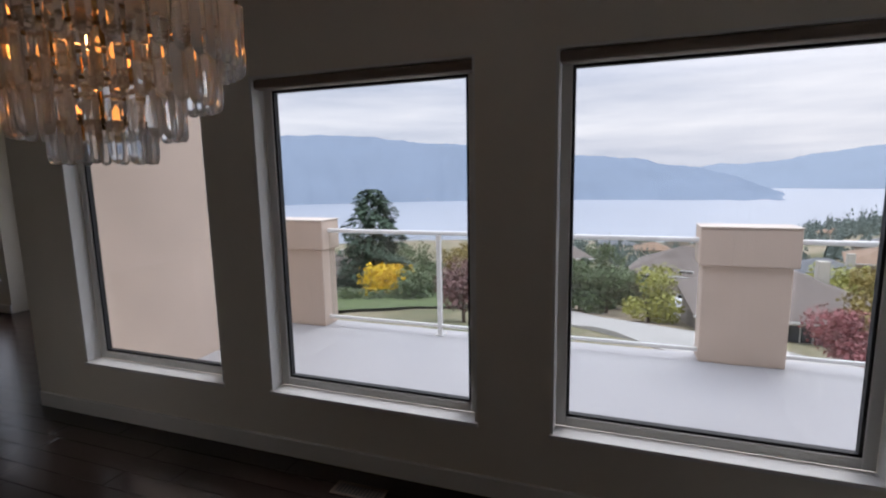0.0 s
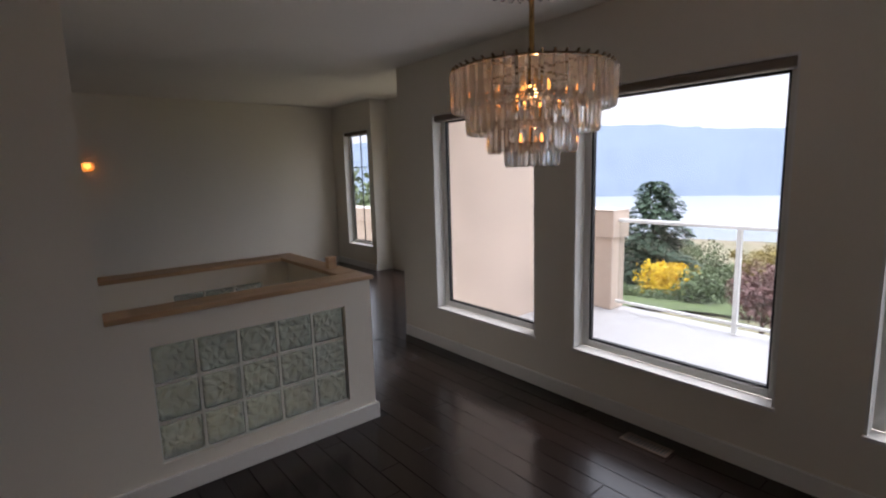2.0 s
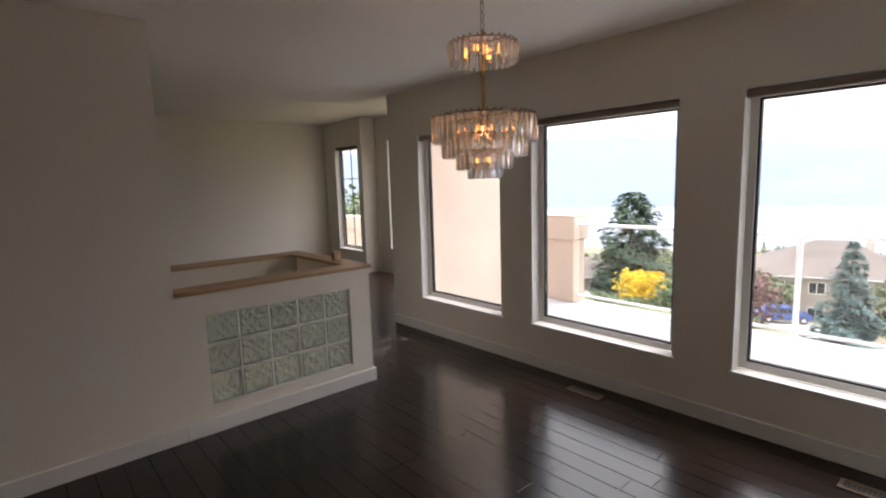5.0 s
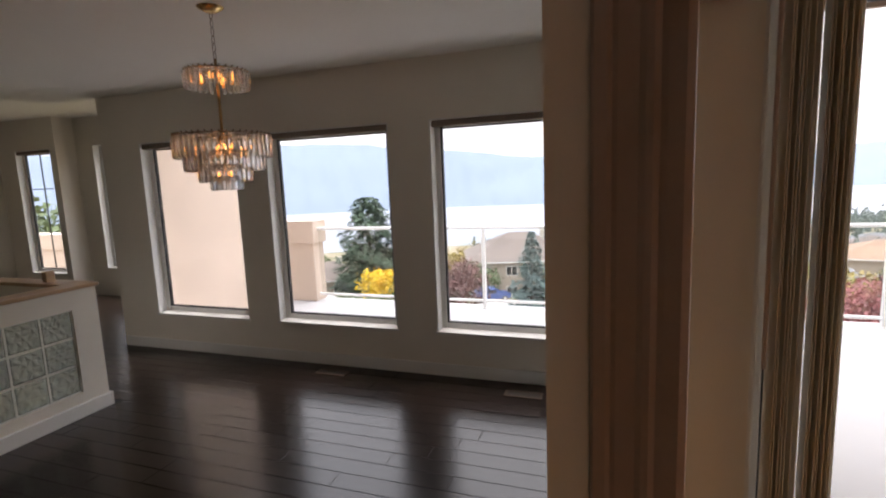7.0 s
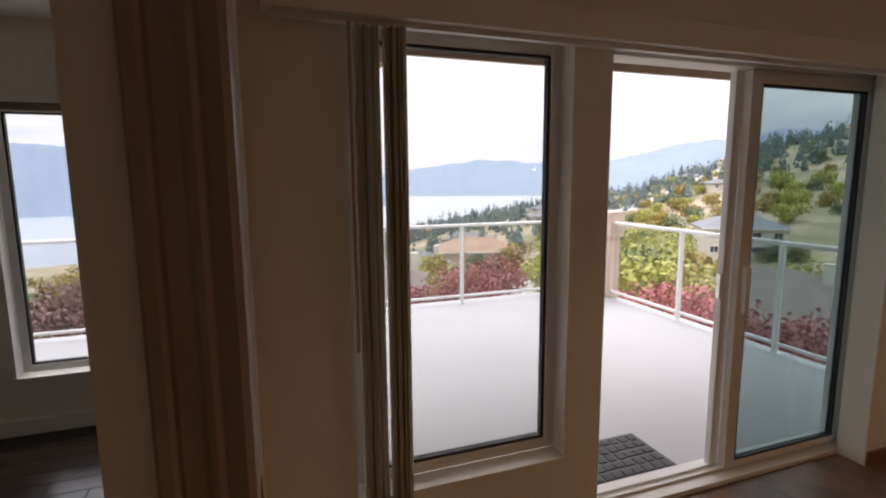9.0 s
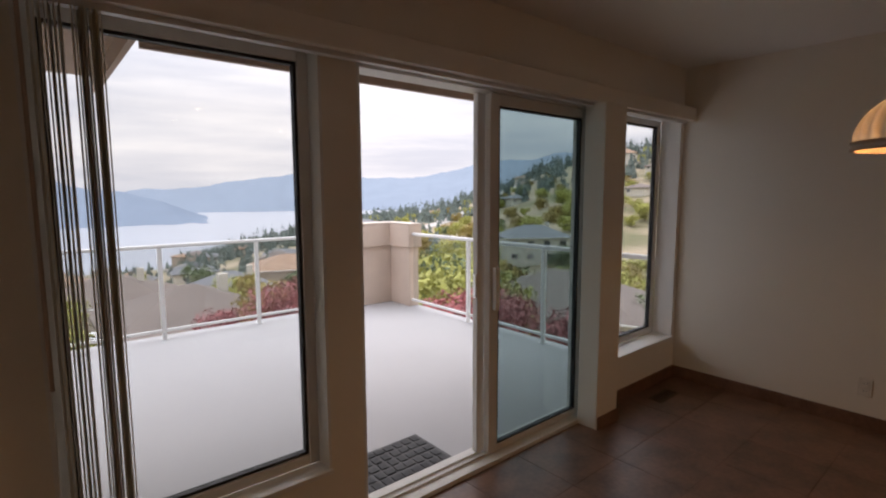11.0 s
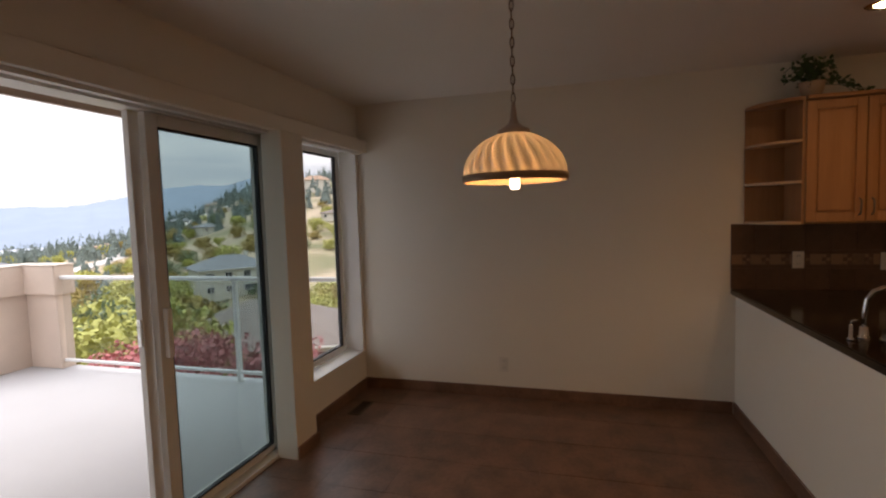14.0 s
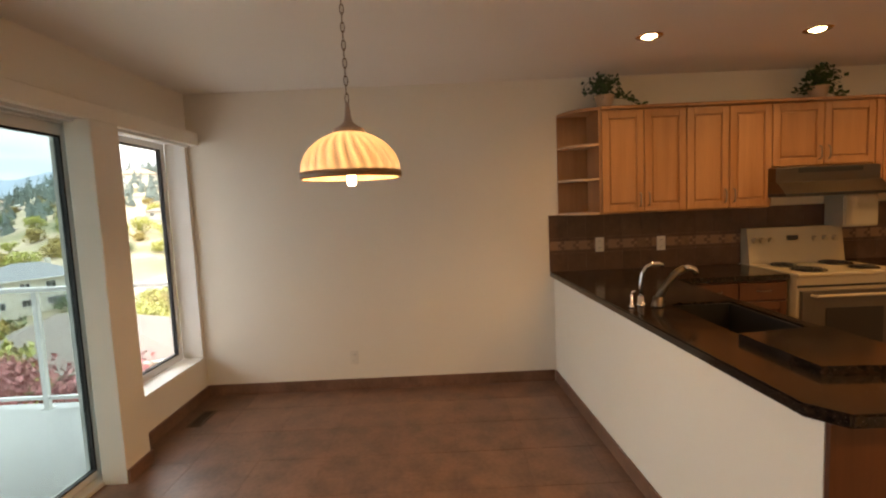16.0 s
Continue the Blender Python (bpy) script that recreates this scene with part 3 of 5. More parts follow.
pillar("square peach stucco pillar with a wide cap", [(0.915, 2.41, 1.555, 2.62)])
pillar("peach stucco pillar against the house", [(-3.36, 2.36, -2.69, 2.62)])
t = pillar("L-shaped peach stucco corner pillar with a cap", [(5.2, 2.43, 5.995, 2.62), (5.83, 1.96, 5.995, 2.43)], top=1.07, cap=0.33)


def railing(label, axis, fixed, a, b, posts):
    t = thing("deck_railing", label, "railing", "deck railings")
    def seg(p, q, lo, hi, w):
        return (p, fixed - w, lo, q, fixed + w, hi) if axis == 0 else (fixed - w, p, lo, fixed + w, q, hi)
    part("top_rail", boxes(seg(a, b, 0.915, 0.955, 0.028), bevel=0.012), RAILM, t)
    part("bottom_rail", boxes(seg(a, b, -0.02, 0.012, 0.018), bevel=0.006), RAILM, t)
    for p in posts:
        q = part("post", boxes(seg(p - 0.022, p + 0.022, DECK, 0.914, 0.022), bevel=0.005), RAILM, t)
        part("foot_plate", boxes(seg(p - 0.04, p + 0.04, DECK, DECK + 0.008, 0.04)), RAILM, q)
    ends = [a] + list(posts) + [b]
    for p, q in zip(ends, ends[1:]):
        g = part("glass_panel", boxes(seg(p + 0.03, q - 0.03, 0.013, 0.912, 0.003)), PANE, t)
        g.visible_shadow = False
    return t


railing("white aluminium deck railing with clear glass panels", 0, 2.45, -2.69, 0.915, [-1.41, -0.25])
railing("white aluminium deck railing with clear glass panels", 0, 2.45, 1.555, 5.2, [2.82, 3.87])
railing("white aluminium side railing with clear glass panels", 1, 5.88, YN + 0.17, 1.96, [-0.38, 0.79])

t = thing("door_mat", "black moulded rubber door mat on the deck", "door mat", at=(3.30, -1.33, DECK))
part("base", boxes((-0.32, -0.2, 0, 0.32, 0.2, 0.008), bevel=0.004), BLACK, t)
rib = part("tread", boxes((-0.025, -0.03, 0.008, 0.025, 0.03, 0.013), bevel=0.003), mat("mat_rubber", (0.035, 0.035, 0.037), 0.7), t)
rib.location = (-0.27, -0.15, 0)
for i in range(9):
    for j in range(5):
        if i or j:
            o = rib.copy()
            scene.collection.objects.link(o)
            o.location, o.rotation_euler = (-0.27 + i * 0.0675, -0.15 + j * 0.075, 0), (0, 0, radians(90 * ((i // 3 + j // 2) % 2)))

# ---- dining room ----


def prism(w, d, h):
    """A lucite drop: a slim bar, faceted in front, with a rounded foot."""
    bm = bmesh.new()
    cut = [(-0.5, 0.5), (-0.5, -0.1), (-0.22, -1.0), (0.22, -1.0), (0.5, -0.1), (0.5, 0.5)]
    rings = []
    for z, q in ((h, 1.0), (w * 0.7, 1.0), (w * 0.3, 0.82), (w * 0.08, 0.5), (0.0, 0.16)):
        rings.append([bm.verts.new((x * w * q, y * d * (0.4 + 0.6 * q), z)) for x, y in cut])
    bm.faces.new(rings[0])
    bm.faces.new(rings[-1][::-1])
    for a, b in zip(rings, rings[1:]):
        for i in range(6):
            j = (i + 1) % 6
            bm.faces.new((a[i], b[i], b[j], a[j]))
    return bm


CX, CY, CZ = -0.60, -1.45, 1.535
ch = thing("chandelier", "tiered brass chandelier with hanging clear lucite prisms", "chandelier", at=(CX, CY, 0))
DARKBRASS = mat("aged_brass", (0.2, 0.14, 0.08), 0.35, metal=1.0)
tiers = [(0.228, CZ + 0.165, 0.11, 46), (0.183, CZ + 0.098, 0.09, 38), (0.12, CZ + 0.042, 0.08, 25), (0.068, CZ, 0.062, 15), (0.145, 2.05, 0.08, 30)]
for r, z, h, n in tiers:
    ring = lathe([(r - 0.004, 0), (r + 0.001, 0), (r + 0.001, 0.005), (r - 0.004, 0.005), (r - 0.004, 0)], 40, (0, 0, z + h + 0.004))
    for k in range(4):
        rod(ring, (0, 0, z + h + 0.008), (r * math.cos(k * math.pi / 2), r * math.sin(k * math.pi / 2), z + h + 0.008), 0.004, 6)
    part("ring", ring, DARKBRASS, ch, "thin brass ring", True)
    first = None
    for k in range(n):
        a = 2 * math.pi * k / n
        if first is None:
            first = part("prism", prism(2 * math.pi * r / n * 0.78, 0.011, h), CRYSTAL, ch, "clear lucite prism")
            o = first
        else:
            o = first.copy()
            scene.collection.objects.link(o)
        o.location, o.rotation_euler = ((r + 0.004) * math.cos(a), (r + 0.004) * math.sin(a), z), (radians(2.0 * math.sin(k * 3.7)), 0, a + math.pi / 2)
    hooks = bmesh.new()
    for k in range(n):
        a = 2 * math.pi * (k + 0.5) / n
        rod(hooks, ((r - 0.004) * math.cos(a), (r - 0.004) * math.sin(a), z + h + 0.006), ((r + 0.009) * math.cos(a), (r + 0.009) * math.sin(a), z + h + 0.014), 0.004, 6)
    tagged(part("hook_ring", hooks, DARKBRASS, ch), kind="stuff")
part("stem", rod(bmesh.new(), (0, 0, CZ + 0.06), (0, 0, 2.2), 0.008), BRASS, ch, "brass stem", True)
part("hub", lathe([(0.0, -0.02), (0.03, -0.012), (0.035, 0.01), (0.02, 0.03), (0.0, 0.034)], 20, (0, 0, CZ + 0.25)), BRASS, ch, "", True)
for k in range(15):
    a = 2 * math.pi * k / 12 if k < 12 else 2 * math.pi * k / 3
    r, z = (0.13, CZ + 0.19 + 0.015 * (k % 2)) if k < 12 else (0.035, CZ + 0.07)
    s = part("candle", rod(bmesh.new(), (r * math.cos(a), r * math.sin(a), z - 0.03), (r * math.cos(a), r * math.sin(a), z), 0.009), BRASS, ch)
    part("bulb", lathe([(0.003, 0), (0.007, 0.008), (0.006, 0.02), (0.001, 0.03)], 10, (r * math.cos(a), r * math.sin(a), z)), BULB, s, "glowing flame bulb", True)
for k in range(4):
    a = 2 * math.pi * k / 4 + 0.4
    s = part("candle", rod(bmesh.new(), (0.08 * math.cos(a), 0.08 * math.sin(a), 2.07), (0.08 * math.cos(a), 0.08 * math.sin(a), 2.085), 0.009), BRASS, ch)
    part("bulb", lathe([(0.004, 0), (0.011, 0.012), (0.009, 0.03), (0.001, 0.048)], 10, (0.08 * math.cos(a), 0.08 * math.sin(a), 2.085)), BULB, s, "glowing flame bulb", True)


def chain(x0, z0, z1, pitch, r, wire):
    bm = bmesh.new()
    n = int((z1 - z0) / pitch)
    for k in range(n):
        z = z0 + (k + 0.5) * (z1 - z0) / n
        pts = []
        for i in range(11):
            a = 2 * math.pi * i / 10
            u, w = r * math.cos(a), pitch * 0.62 * math.sin(a)
            pts.append((x0 + (u if k % 2 else 0), 0 if k % 2 else u, z + w))
        tube(bm, pts, wire, 5)
    return bm


part("chain", chain(0, 2.195, CEILING - 0.02, 0.035, 0.009, 0.0022), DARKBRASS, ch, "brass chain links")
part("canopy", lathe([(0.0, -0.025), (0.03, -0.024), (0.06, -0.006), (0.065, 0.0)], 24, (0, 0, CEILING)), BRASS, ch, "", True)
lp = new("chandelier_lamp", bpy.data.lights.new("chandelier_lamp", "POINT"))
lp.data.energy, lp.data.color, lp.data.shadow_soft_size = 0.5, (1.0, 0.52, 0.2), 0.02
lp.location = (CX, CY, CZ + 0.21)
# wall light on the far living room wall
t = thing("wall_light", "small crystal wall light glowing warm orange", "wall light", at=(-7.57, -2.05, 1.72))
part("backplate", boxes((0.0, -0.06, -0.05, 0.015, 0.06, 0.05), bevel=0.006), BRASS, t)
part("shade", lathe([(0.05, -0.05), (0.075, -0.03), (0.08, 0.05), (0.074, 0.052)], 20, (0.09, 0, 0)), CRYSTAL, t, "clear glass shade", True)
part("bulb", lathe([(0.005, -0.02), (0.03, 0), (0.03, 0.03), (0.002, 0.05)], 12, (0.09, 0, 0)), BULB, t, "glowing bulb", True)
lp = new("wall_light_lamp", bpy.data.lights.new("wall_light_lamp", "POINT"))
lp.data.energy, lp.data.color, lp.data.shadow_soft_size = 1.2, (1.0, 0.55, 0.22), 0.01
lp.location = (-7.48, -2.05, 1.74)


def floor_vent(label, x, y, material, w=0.27, dpt=0.1):
    t = thing("floor_vent", label, "floor vent", "floor vents", (x, y, 0.0))
    part("frame", boxes((-w / 2, -dpt / 2, 0, w / 2, -dpt / 2 + 0.015, 0.006), (-w / 2, dpt / 2 - 0.015, 0, w / 2, dpt / 2, 0.006), (-w / 2, -dpt / 2 + 0.015, 0, -w / 2 + 0.018, dpt / 2 - 0.015, 0.006), (w / 2 - 0.018, -dpt / 2 + 0.015, 0, w / 2, dpt / 2 - 0.015, 0.006), bevel=0.001), material, t)
    part("grating", boxes((-w / 2 + 0.018, -dpt / 2 + 0.015, 0, w / 2 - 0.018, dpt / 2 - 0.015, 0.002)), BLACK, t)
    first = part("slat", boxes((-0.002, -dpt / 2 + 0.015, 0.002, 0.002, dpt / 2 - 0.015, 0.005)), material, t)
    first.location = (-w / 2 + 0.03, 0, 0)
    for k in range(1, 12):
        o = first.copy()
        scene.collection.objects.link(o)
        o.location = (-w / 2 + 0.03 + k * (w - 0.06) / 11, 0, 0)


VENTM = mat("brown_vent_metal", (0.12, 0.085, 0.06), 0.45, metal=0.4)
floor_vent("brown metal floor vent in the hardwood", -0.88, -0.17, VENTM)
floor_vent("brown metal floor vent in the hardwood", 0.716, -0.21, VENTM)
floor_vent("dark metal floor vent in the tiles", 5.27, -2.0, VENTM)

# ---- nook ----
PX, PY = 3.55, -3.50
pl = thing("pendant_lamp", "dome pendant with a swirled cream glass shade", "pendant lamp", at=(PX, PY, 0))
SHADE = bpy.data.materials.new("swirled_cream_glass")
SHADE.use_nodes = True
_n, _l = SHADE.node_tree.nodes, SHADE.node_tree.links
_b = _n["Principled BSDF"]
_b.inputs["Base Color"].default_value = (0.74, 0.66, 0.53, 1)
_b.inputs["Roughness"].default_value = 0.3
_t, _m = _n.new("ShaderNodeBsdfTranslucent"), _n.new("ShaderNodeMixShader")
_t.inputs["Color"].default_value = (1.0, 0.83, 0.6, 1)
# the flutes are thinner glass and pass more light
FL, TW = 26, 42.0
_co, _sx, _at, _tw, _fl, _si, _th = (_n.new("ShaderNode" + k) for k in ("TexCoord", "SeparateXYZ", "Math", "Math", "Math", "Math", "MapRange"))
_at.operation, _tw.operation, _fl.operation, _si.operation = "ARCTAN2", "MULTIPLY", "MULTIPLY_ADD", "SINE"
_tw.inputs[1].default_value, _fl.inputs[1].default_value = TW, FL
_th.inputs["From Min"].default_value, _th.inputs["From Max"].default_value = -1.0, 1.0
_th.inputs["To Min"].default_value, _th.inputs["To Max"].default_value = 0.03, 0.11
_l.new(_co.outputs["Object"], _sx.inputs[0])
_l.new(_sx.outputs["Y"], _at.inputs[0])
_l.new(_sx.outputs["X"], _at.inputs[1])
_l.new(_sx.outputs["Z"], _tw.inputs[0])
_l.new(_at.outputs[0], _fl.inputs[0])
_l.new(_tw.outputs[0], _fl.inputs[2])
_l.new(_fl.outputs[0], _si.inputs[0])
_l.new(_si.outputs[0], _th.inputs["Value"])
_l.new(_th.outputs["Result"], _m.inputs[0])
_l.new(_b.outputs[0], _m.inputs[1])
_l.new(_t.outputs[0], _m.inputs[2])
_l.new(_m.outputs[0], _n["Material Output"].inputs["Surface"])
R = 0.178
prof = [(R * math.cos(k * 1.28 / 22) ** 1.12, 0.012 + 0.15 * math.sin(k * 1.28 / 22)) for k in range(23)]
bm = lathe(prof, 312, (0, 0, 1.625), lambda a, z: 1 + 0.022 * math.sin(FL * a + (z + 1.625) * TW) * min(1, max(0, (z - 0.014) / 0.02), max(0, (0.15 - z) / 0.02)))
sh = part("shade", bm, SHADE, pl, "swirled cream glass dome", True)
part("rim", lathe([(R - 0.004, -0.012), (R + 0.006, -0.012), (R + 0.007, 0.012), (R - 0.004, 0.012), (R - 0.004, -0.012)], 64, (0, 0, 1.625)), mat("tan_wood_rim", (0.3, 0.2, 0.12), 0.45), pl, "tan rim band", True)
part("cap", lathe([(R * 0.33, 0.15), (R * 0.31, 0.166), (R * 0.2, 0.176), (R * 0.1, 0.19), (0.012, 0.206), (0.006, 0.262), (0.0, 0.263)], 32, (0, 0, 1.625)), BROWNTRIM, pl, "brown turned cap", True)
part("socket", rod(bmesh.new(), (0, 0, 1.645), (0, 0, 1.82), 0.016), PLATE, pl)
part("bulb", lathe([(0.009, 0.045), (0.015, 0.03), (0.017, 0.0), (0.016, -0.014), (0.012, -0.018), (0.0, -0.019)], 16, (0, 0, 1.605)), WHITEBULB, pl, "glowing compact bulb", True)
part("cord", rod(bmesh.new(), (0.006, 0, 1.885), (0.0, 0, CEILING), 0.003, 6), PLATE, pl)
part("chain", chain(0, 1.885, CEILING - 0.005, 0.03, 0.007, 0.0018), DARKBRASS, pl)
part("canopy", lathe([(0.0, -0.03), (0.03, -0.028), (0.06, 0.0)], 24, (0, 0, CEILING)), BROWNTRIM, pl, "", True)
lp = new("pendant_light", bpy.data.lights.new("pendant_light", "POINT"))
lp.data.energy, lp.data.color, lp.data.shadow_soft_size = PENDANT_W, (1.0, 0.6, 0.28), 0.03
lp.location = (PX, PY, 1.66)


def outlet(label, at, turn, w=0.07, h=0.115):
    t = thing("wall_outlet", label, "outlet", "wall outlets", at, turn)
    part("plate", boxes((-w / 2, -0.006, -h / 2, w / 2, 0, h / 2), bevel=0.003), PLATE, t)
    for s in (-1, 1):
        so = part("socket", boxes((-0.017, -0.008, s * 0.026 - 0.014, 0.017, -0.006, s * 0.026 + 0.014), bevel=0.002), PLATE, t)
        part("slots", boxes((-0.009, -0.0085, s * 0.026 - 0.004, -0.006, -0.008, s * 0.026 + 0.006), (0.006, -0.0085, s * 0.026 - 0.004, 0.009, -0.008, s * 0.026 + 0.006)), BLACK, so)


outlet("white wall outlet above the skirting", (XB, -3.063, 0.27), -90)

# ---- kitchen ----
CT0, CT1 = 0.873, 0.913


def face_y(x, out=0.0):
    """The peninsula's face runs slightly askew of the room."""
    return -4.735 - 0.036 * (XB - x) + out


def upright(pts, z0, z1, bevel=0.0):
    """An upright prism over a plan outline."""
    bm = bmesh.new()
    lo, hi = [bm.verts.new((x, y, z0)) for x, y in pts], [bm.verts.new((x, y, z1)) for x, y in pts]
    bm.faces.new(lo[::-1])
    bm.faces.new(hi)
    for i in range(len(pts)):
        j = (i + 1) % len(pts)
        bm.faces.new((lo[i], lo[j], hi[j], hi[i]))
    if bevel:
        bmesh.ops.bevel(bm, geom=bm.edges[:], offset=bevel, segments=2, affect="EDGES")
    return bm


PEND = 2.995        # free end of the peninsula
structure("wall_peninsula", upright([(PEND, face_y(PEND)), (PEND, face_y(PEND, -0.1)), (XB, face_y(XB, -0.1)), (XB, face_y(XB))], 0, CT0), PAINT, "cream painted face of the peninsula", "half wall")
structure("baseboard_peninsula", upright([(PEND, face_y(PEND, 0.012)), (PEND, face_y(PEND, 0.001)), (XB - 0.013, face_y(XB, 0.001)), (XB - 0.013, face_y(XB, 0.012))], 0, 0.09), TILE, "brown tile skirting along the peninsula", "baseboard")


def door_front(y0, y1, z0, z1, parent, x, material, handle="", low=False):
    """A raised-panel door that faces -x."""
    dr = part("door", boxes((x - 0.02, y0, z0, x, y0 + 0.05, z1), (x - 0.02, y1 - 0.05, z0, x, y1, z1), (x - 0.02, y0 + 0.05, z0, x, y1 - 0.05, z0 + 0.055), (x - 0.02, y0 + 0.05, z1 - 0.055, x, y1 - 0.05, z1), bevel=0.003), material, parent)
    part("panel", boxes((x - 0.016, y0 + 0.062, z0 + 0.067, x - 0.004, y1 - 0.062, z1 - 0.067), bevel=0.006), material, dr)
    part("panel_field", boxes((x - 0.0065, y0 + 0.05, z0 + 0.055, x - 0.003, y1 - 0.05, z1 - 0.055)), material, dr)
    if handle:
        y = y0 + 0.028 if handle == "low_y" else y1 - 0.028
        za, zb = (z1 - 0.14, z1 - 0.04) if low else (z0 + 0.04, z0 + 0.14)
        part("handle", tube(bmesh.new(), [(x - 0.02, y, za), (x - 0.042, y, za + 0.012), (x - 0.045, y, (za + zb) / 2), (x - 0.042, y, zb - 0.012), (x - 0.02, y, zb)], 0.005), mat("pewter", (0.25, 0.22, 0.19), 0.35, metal=1.0), dr, "dark pewter pull")


def wall_cabinet(label, y0, y1, z0, z1, doors=2):
    t = thing("wall_cabinet", label, "cabinet", "wall cabinets", (0, 0, 0))
    x = XB - 0.31
    part("body", boxes((x, y0 + 0.001, z0, XB, y1 - 0.001, z1), bevel=0.002), MAPLE, t)
    part("crown", boxes((x - 0.032, y0 + 0.001, z1, XB, y1 - 0.001, z1 + 0.022), bevel=0.004), MAPLE, t)
    w = (y1 - y0) / doors
    for k in range(doors):
        door_front(y0 + k * w + 0.004, y0 + (k + 1) * w - 0.004, z0 + 0.012, z1 - 0.012, t, x, MAPLE, "high_y" if k % 2 == 0 else "low_y")


CB, CTOP = 1.372, 2.14
wall_cabinet("maple wall cabinet with two raised-panel doors", -5.66, -5.03, CB, CTOP)
wall_cabinet("maple wall cabinet with two raised-panel doors", -6.295, -5.66, CB, CTOP)
wall_cabinet("short maple wall cabinet over the range hood", -7.06, -6.295, 1.66, CTOP)
wall_cabinet("maple wall cabinet beyond the range", -7.9, -7.06, 1.46, CTOP)
t = thing("end_shelf", "open rounded maple end shelf beside the cabinets", "shelf", at=(XB, -5.03, 0))


def quarter(z, th):
    bm = bmesh.new()
    pts = [(0, 0)] + [(-0.31 * math.cos(a), 0.25 * math.sin(a)) for a in [i * math.pi / 2 / 10 for i in range(11)]]
    lo, hi = [bm.verts.new((x, y, z)) for x, y in pts], [bm.verts.new((x, y, z + th)) for x, y in pts]
    bm.faces.new(lo[::-1])
    bm.faces.new(hi)
    for i in range(len(pts)):
        j = (i + 1) % len(pts)
        bm.faces.new((lo[i], lo[j], hi[j], hi[i]))
    return bm


for z in (CB, 1.63, 1.885):
    part("shelf_board", quarter(z, 0.016), mat("pale_shelf_edge", (0.6, 0.42, 0.26), 0.4), t)
part("shelf_top", quarter(CTOP, 0.022), MAPLE, t)
part("side_panel", boxes((-0.31, -0.0, CB, 0, 0.012, CTOP)), MAPLE, t)
part("back_panel", boxes((-0.012, 0.012, CB, 0, 0.25, CTOP)), MAPLE, t)

# range hood
t = thing("range_hood", "stainless range hood with a black control strip", "range hood", at=(XB, -6.645, 0))
STEEL = mat("brushed_steel", (0.15, 0.125, 0.1), 0.32, metal=1.0, var=0.1)
part("canopy", boxes((-0.42, -0.38, 1.55, 0, 0.38, 1.658), bevel=0.004), STEEL, t)
bm = bmesh.new()
vs = [bm.verts.new(c) for c in ((-0.43, -0.38, 1.55), (-0.43, 0.38, 1.55), (-0.52, 0.38, 1.47), (-0.52, -0.38, 1.47), (0, -0.38, 1.55), (0, 0.38, 1.55), (0, 0.38, 1.47), (0, -0.38, 1.47))]
for f in ((0, 1, 2, 3), (4, 7, 6, 5), (0, 4, 5, 1), (3, 2, 6, 7), (0, 3, 7, 4), (1, 5, 6, 2)):
    bm.faces.new([vs[i] for i in f])
part("visor", bm, STEEL, t)
part("lip", boxes((-0.525, -0.38, 1.445, -0.02, 0.38, 1.469), bevel=0.003), BLACK, t, "black underside")
part("control_strip", boxes((-0.424, -0.25, 1.615, -0.42, 0.22, 1.648)), BLACK, t, "black control strip")

# stove
t = thing("stove", "cream enamel electric stove with coil burners", "stove", at=(XB - 0.02, -6.635, 0))
part("body", boxes((-0.64, -0.378, 0.02, -0.0, 0.378, 0.895), bevel=0.006), ENAMEL, t)
part("cooktop", boxes((-0.66, -0.38, 0.895, 0.0, 0.38, 0.92), bevel=0.006), ENAMEL, t)
bm = bmesh.new()
vs = [bm.verts.new(c) for c in ((-0.12, -0.38, 0.92), (-0.12, 0.38, 0.92), (-0.075, 0.38, 1.2), (-0.075, -0.38, 1.2), (0, -0.38, 0.92), (0, 0.38, 0.92), (0, 0.38, 1.2), (0, -0.38, 1.2))]
for f in ((0, 1, 2, 3), (4, 7, 6, 5), (0, 4, 5, 1), (3, 2, 6, 7), (0, 3, 7, 4), (1, 5, 6, 2)):
    bm.faces.new([vs[i] for i in f])
bk = part("backguard", bm, ENAMEL, t, "sloped cream control panel")
part("clock", boxes((-0.095, -0.02, 1.1, -0.088, 0.07, 1.135)), BLACK, bk, "dark clock window")
for y in (-0.31, -0.23, -0.15, 0.2, 0.27, 0.33):
    part("knob", rod(bmesh.new(), (-0.115, y, 1.1), (-0.085, y, 1.108), 0.019, 14), ENAMEL, bk)
for x, y, r in ((-0.5, 0.2, 0.1), (-0.5, -0.2, 0.078), (-0.24, 0.2, 0.078), (-0.24, -0.2, 0.1)):
    bm = bmesh.new()
    tube(bm, [((r * (0.25 + 0.75 * i / 60)) * math.cos(i * 0.34) + x, (r * (0.25 + 0.75 * i / 60)) * math.sin(i * 0.34) + y, 0.931) for i in range(61)], 0.0055, 6)
    c = part("coil", bm, BLACK, t, "black coil burner", True)
    part("drip_pan", lathe([(r + 0.018, 0.002), (r + 0.012, 0.007), (r * 0.9, 0.003), (0.01, 0.0015)], 28, (x, y, 0.92)), CHROME, c, "chrome drip pan", True)
od = part("oven_door", boxes((-0.675, -0.36, 0.2, -0.64, 0.36, 0.8), bevel=0.006), mat("oven_front", (0.07, 0.06, 0.052), 0.3, var=0.1), t, "dark grey oven door")
part("oven_window", boxes((-0.679, -0.2, 0.4, -0.675, 0.2, 0.68), bevel=0.002), BLACK, od, "dark oven window")
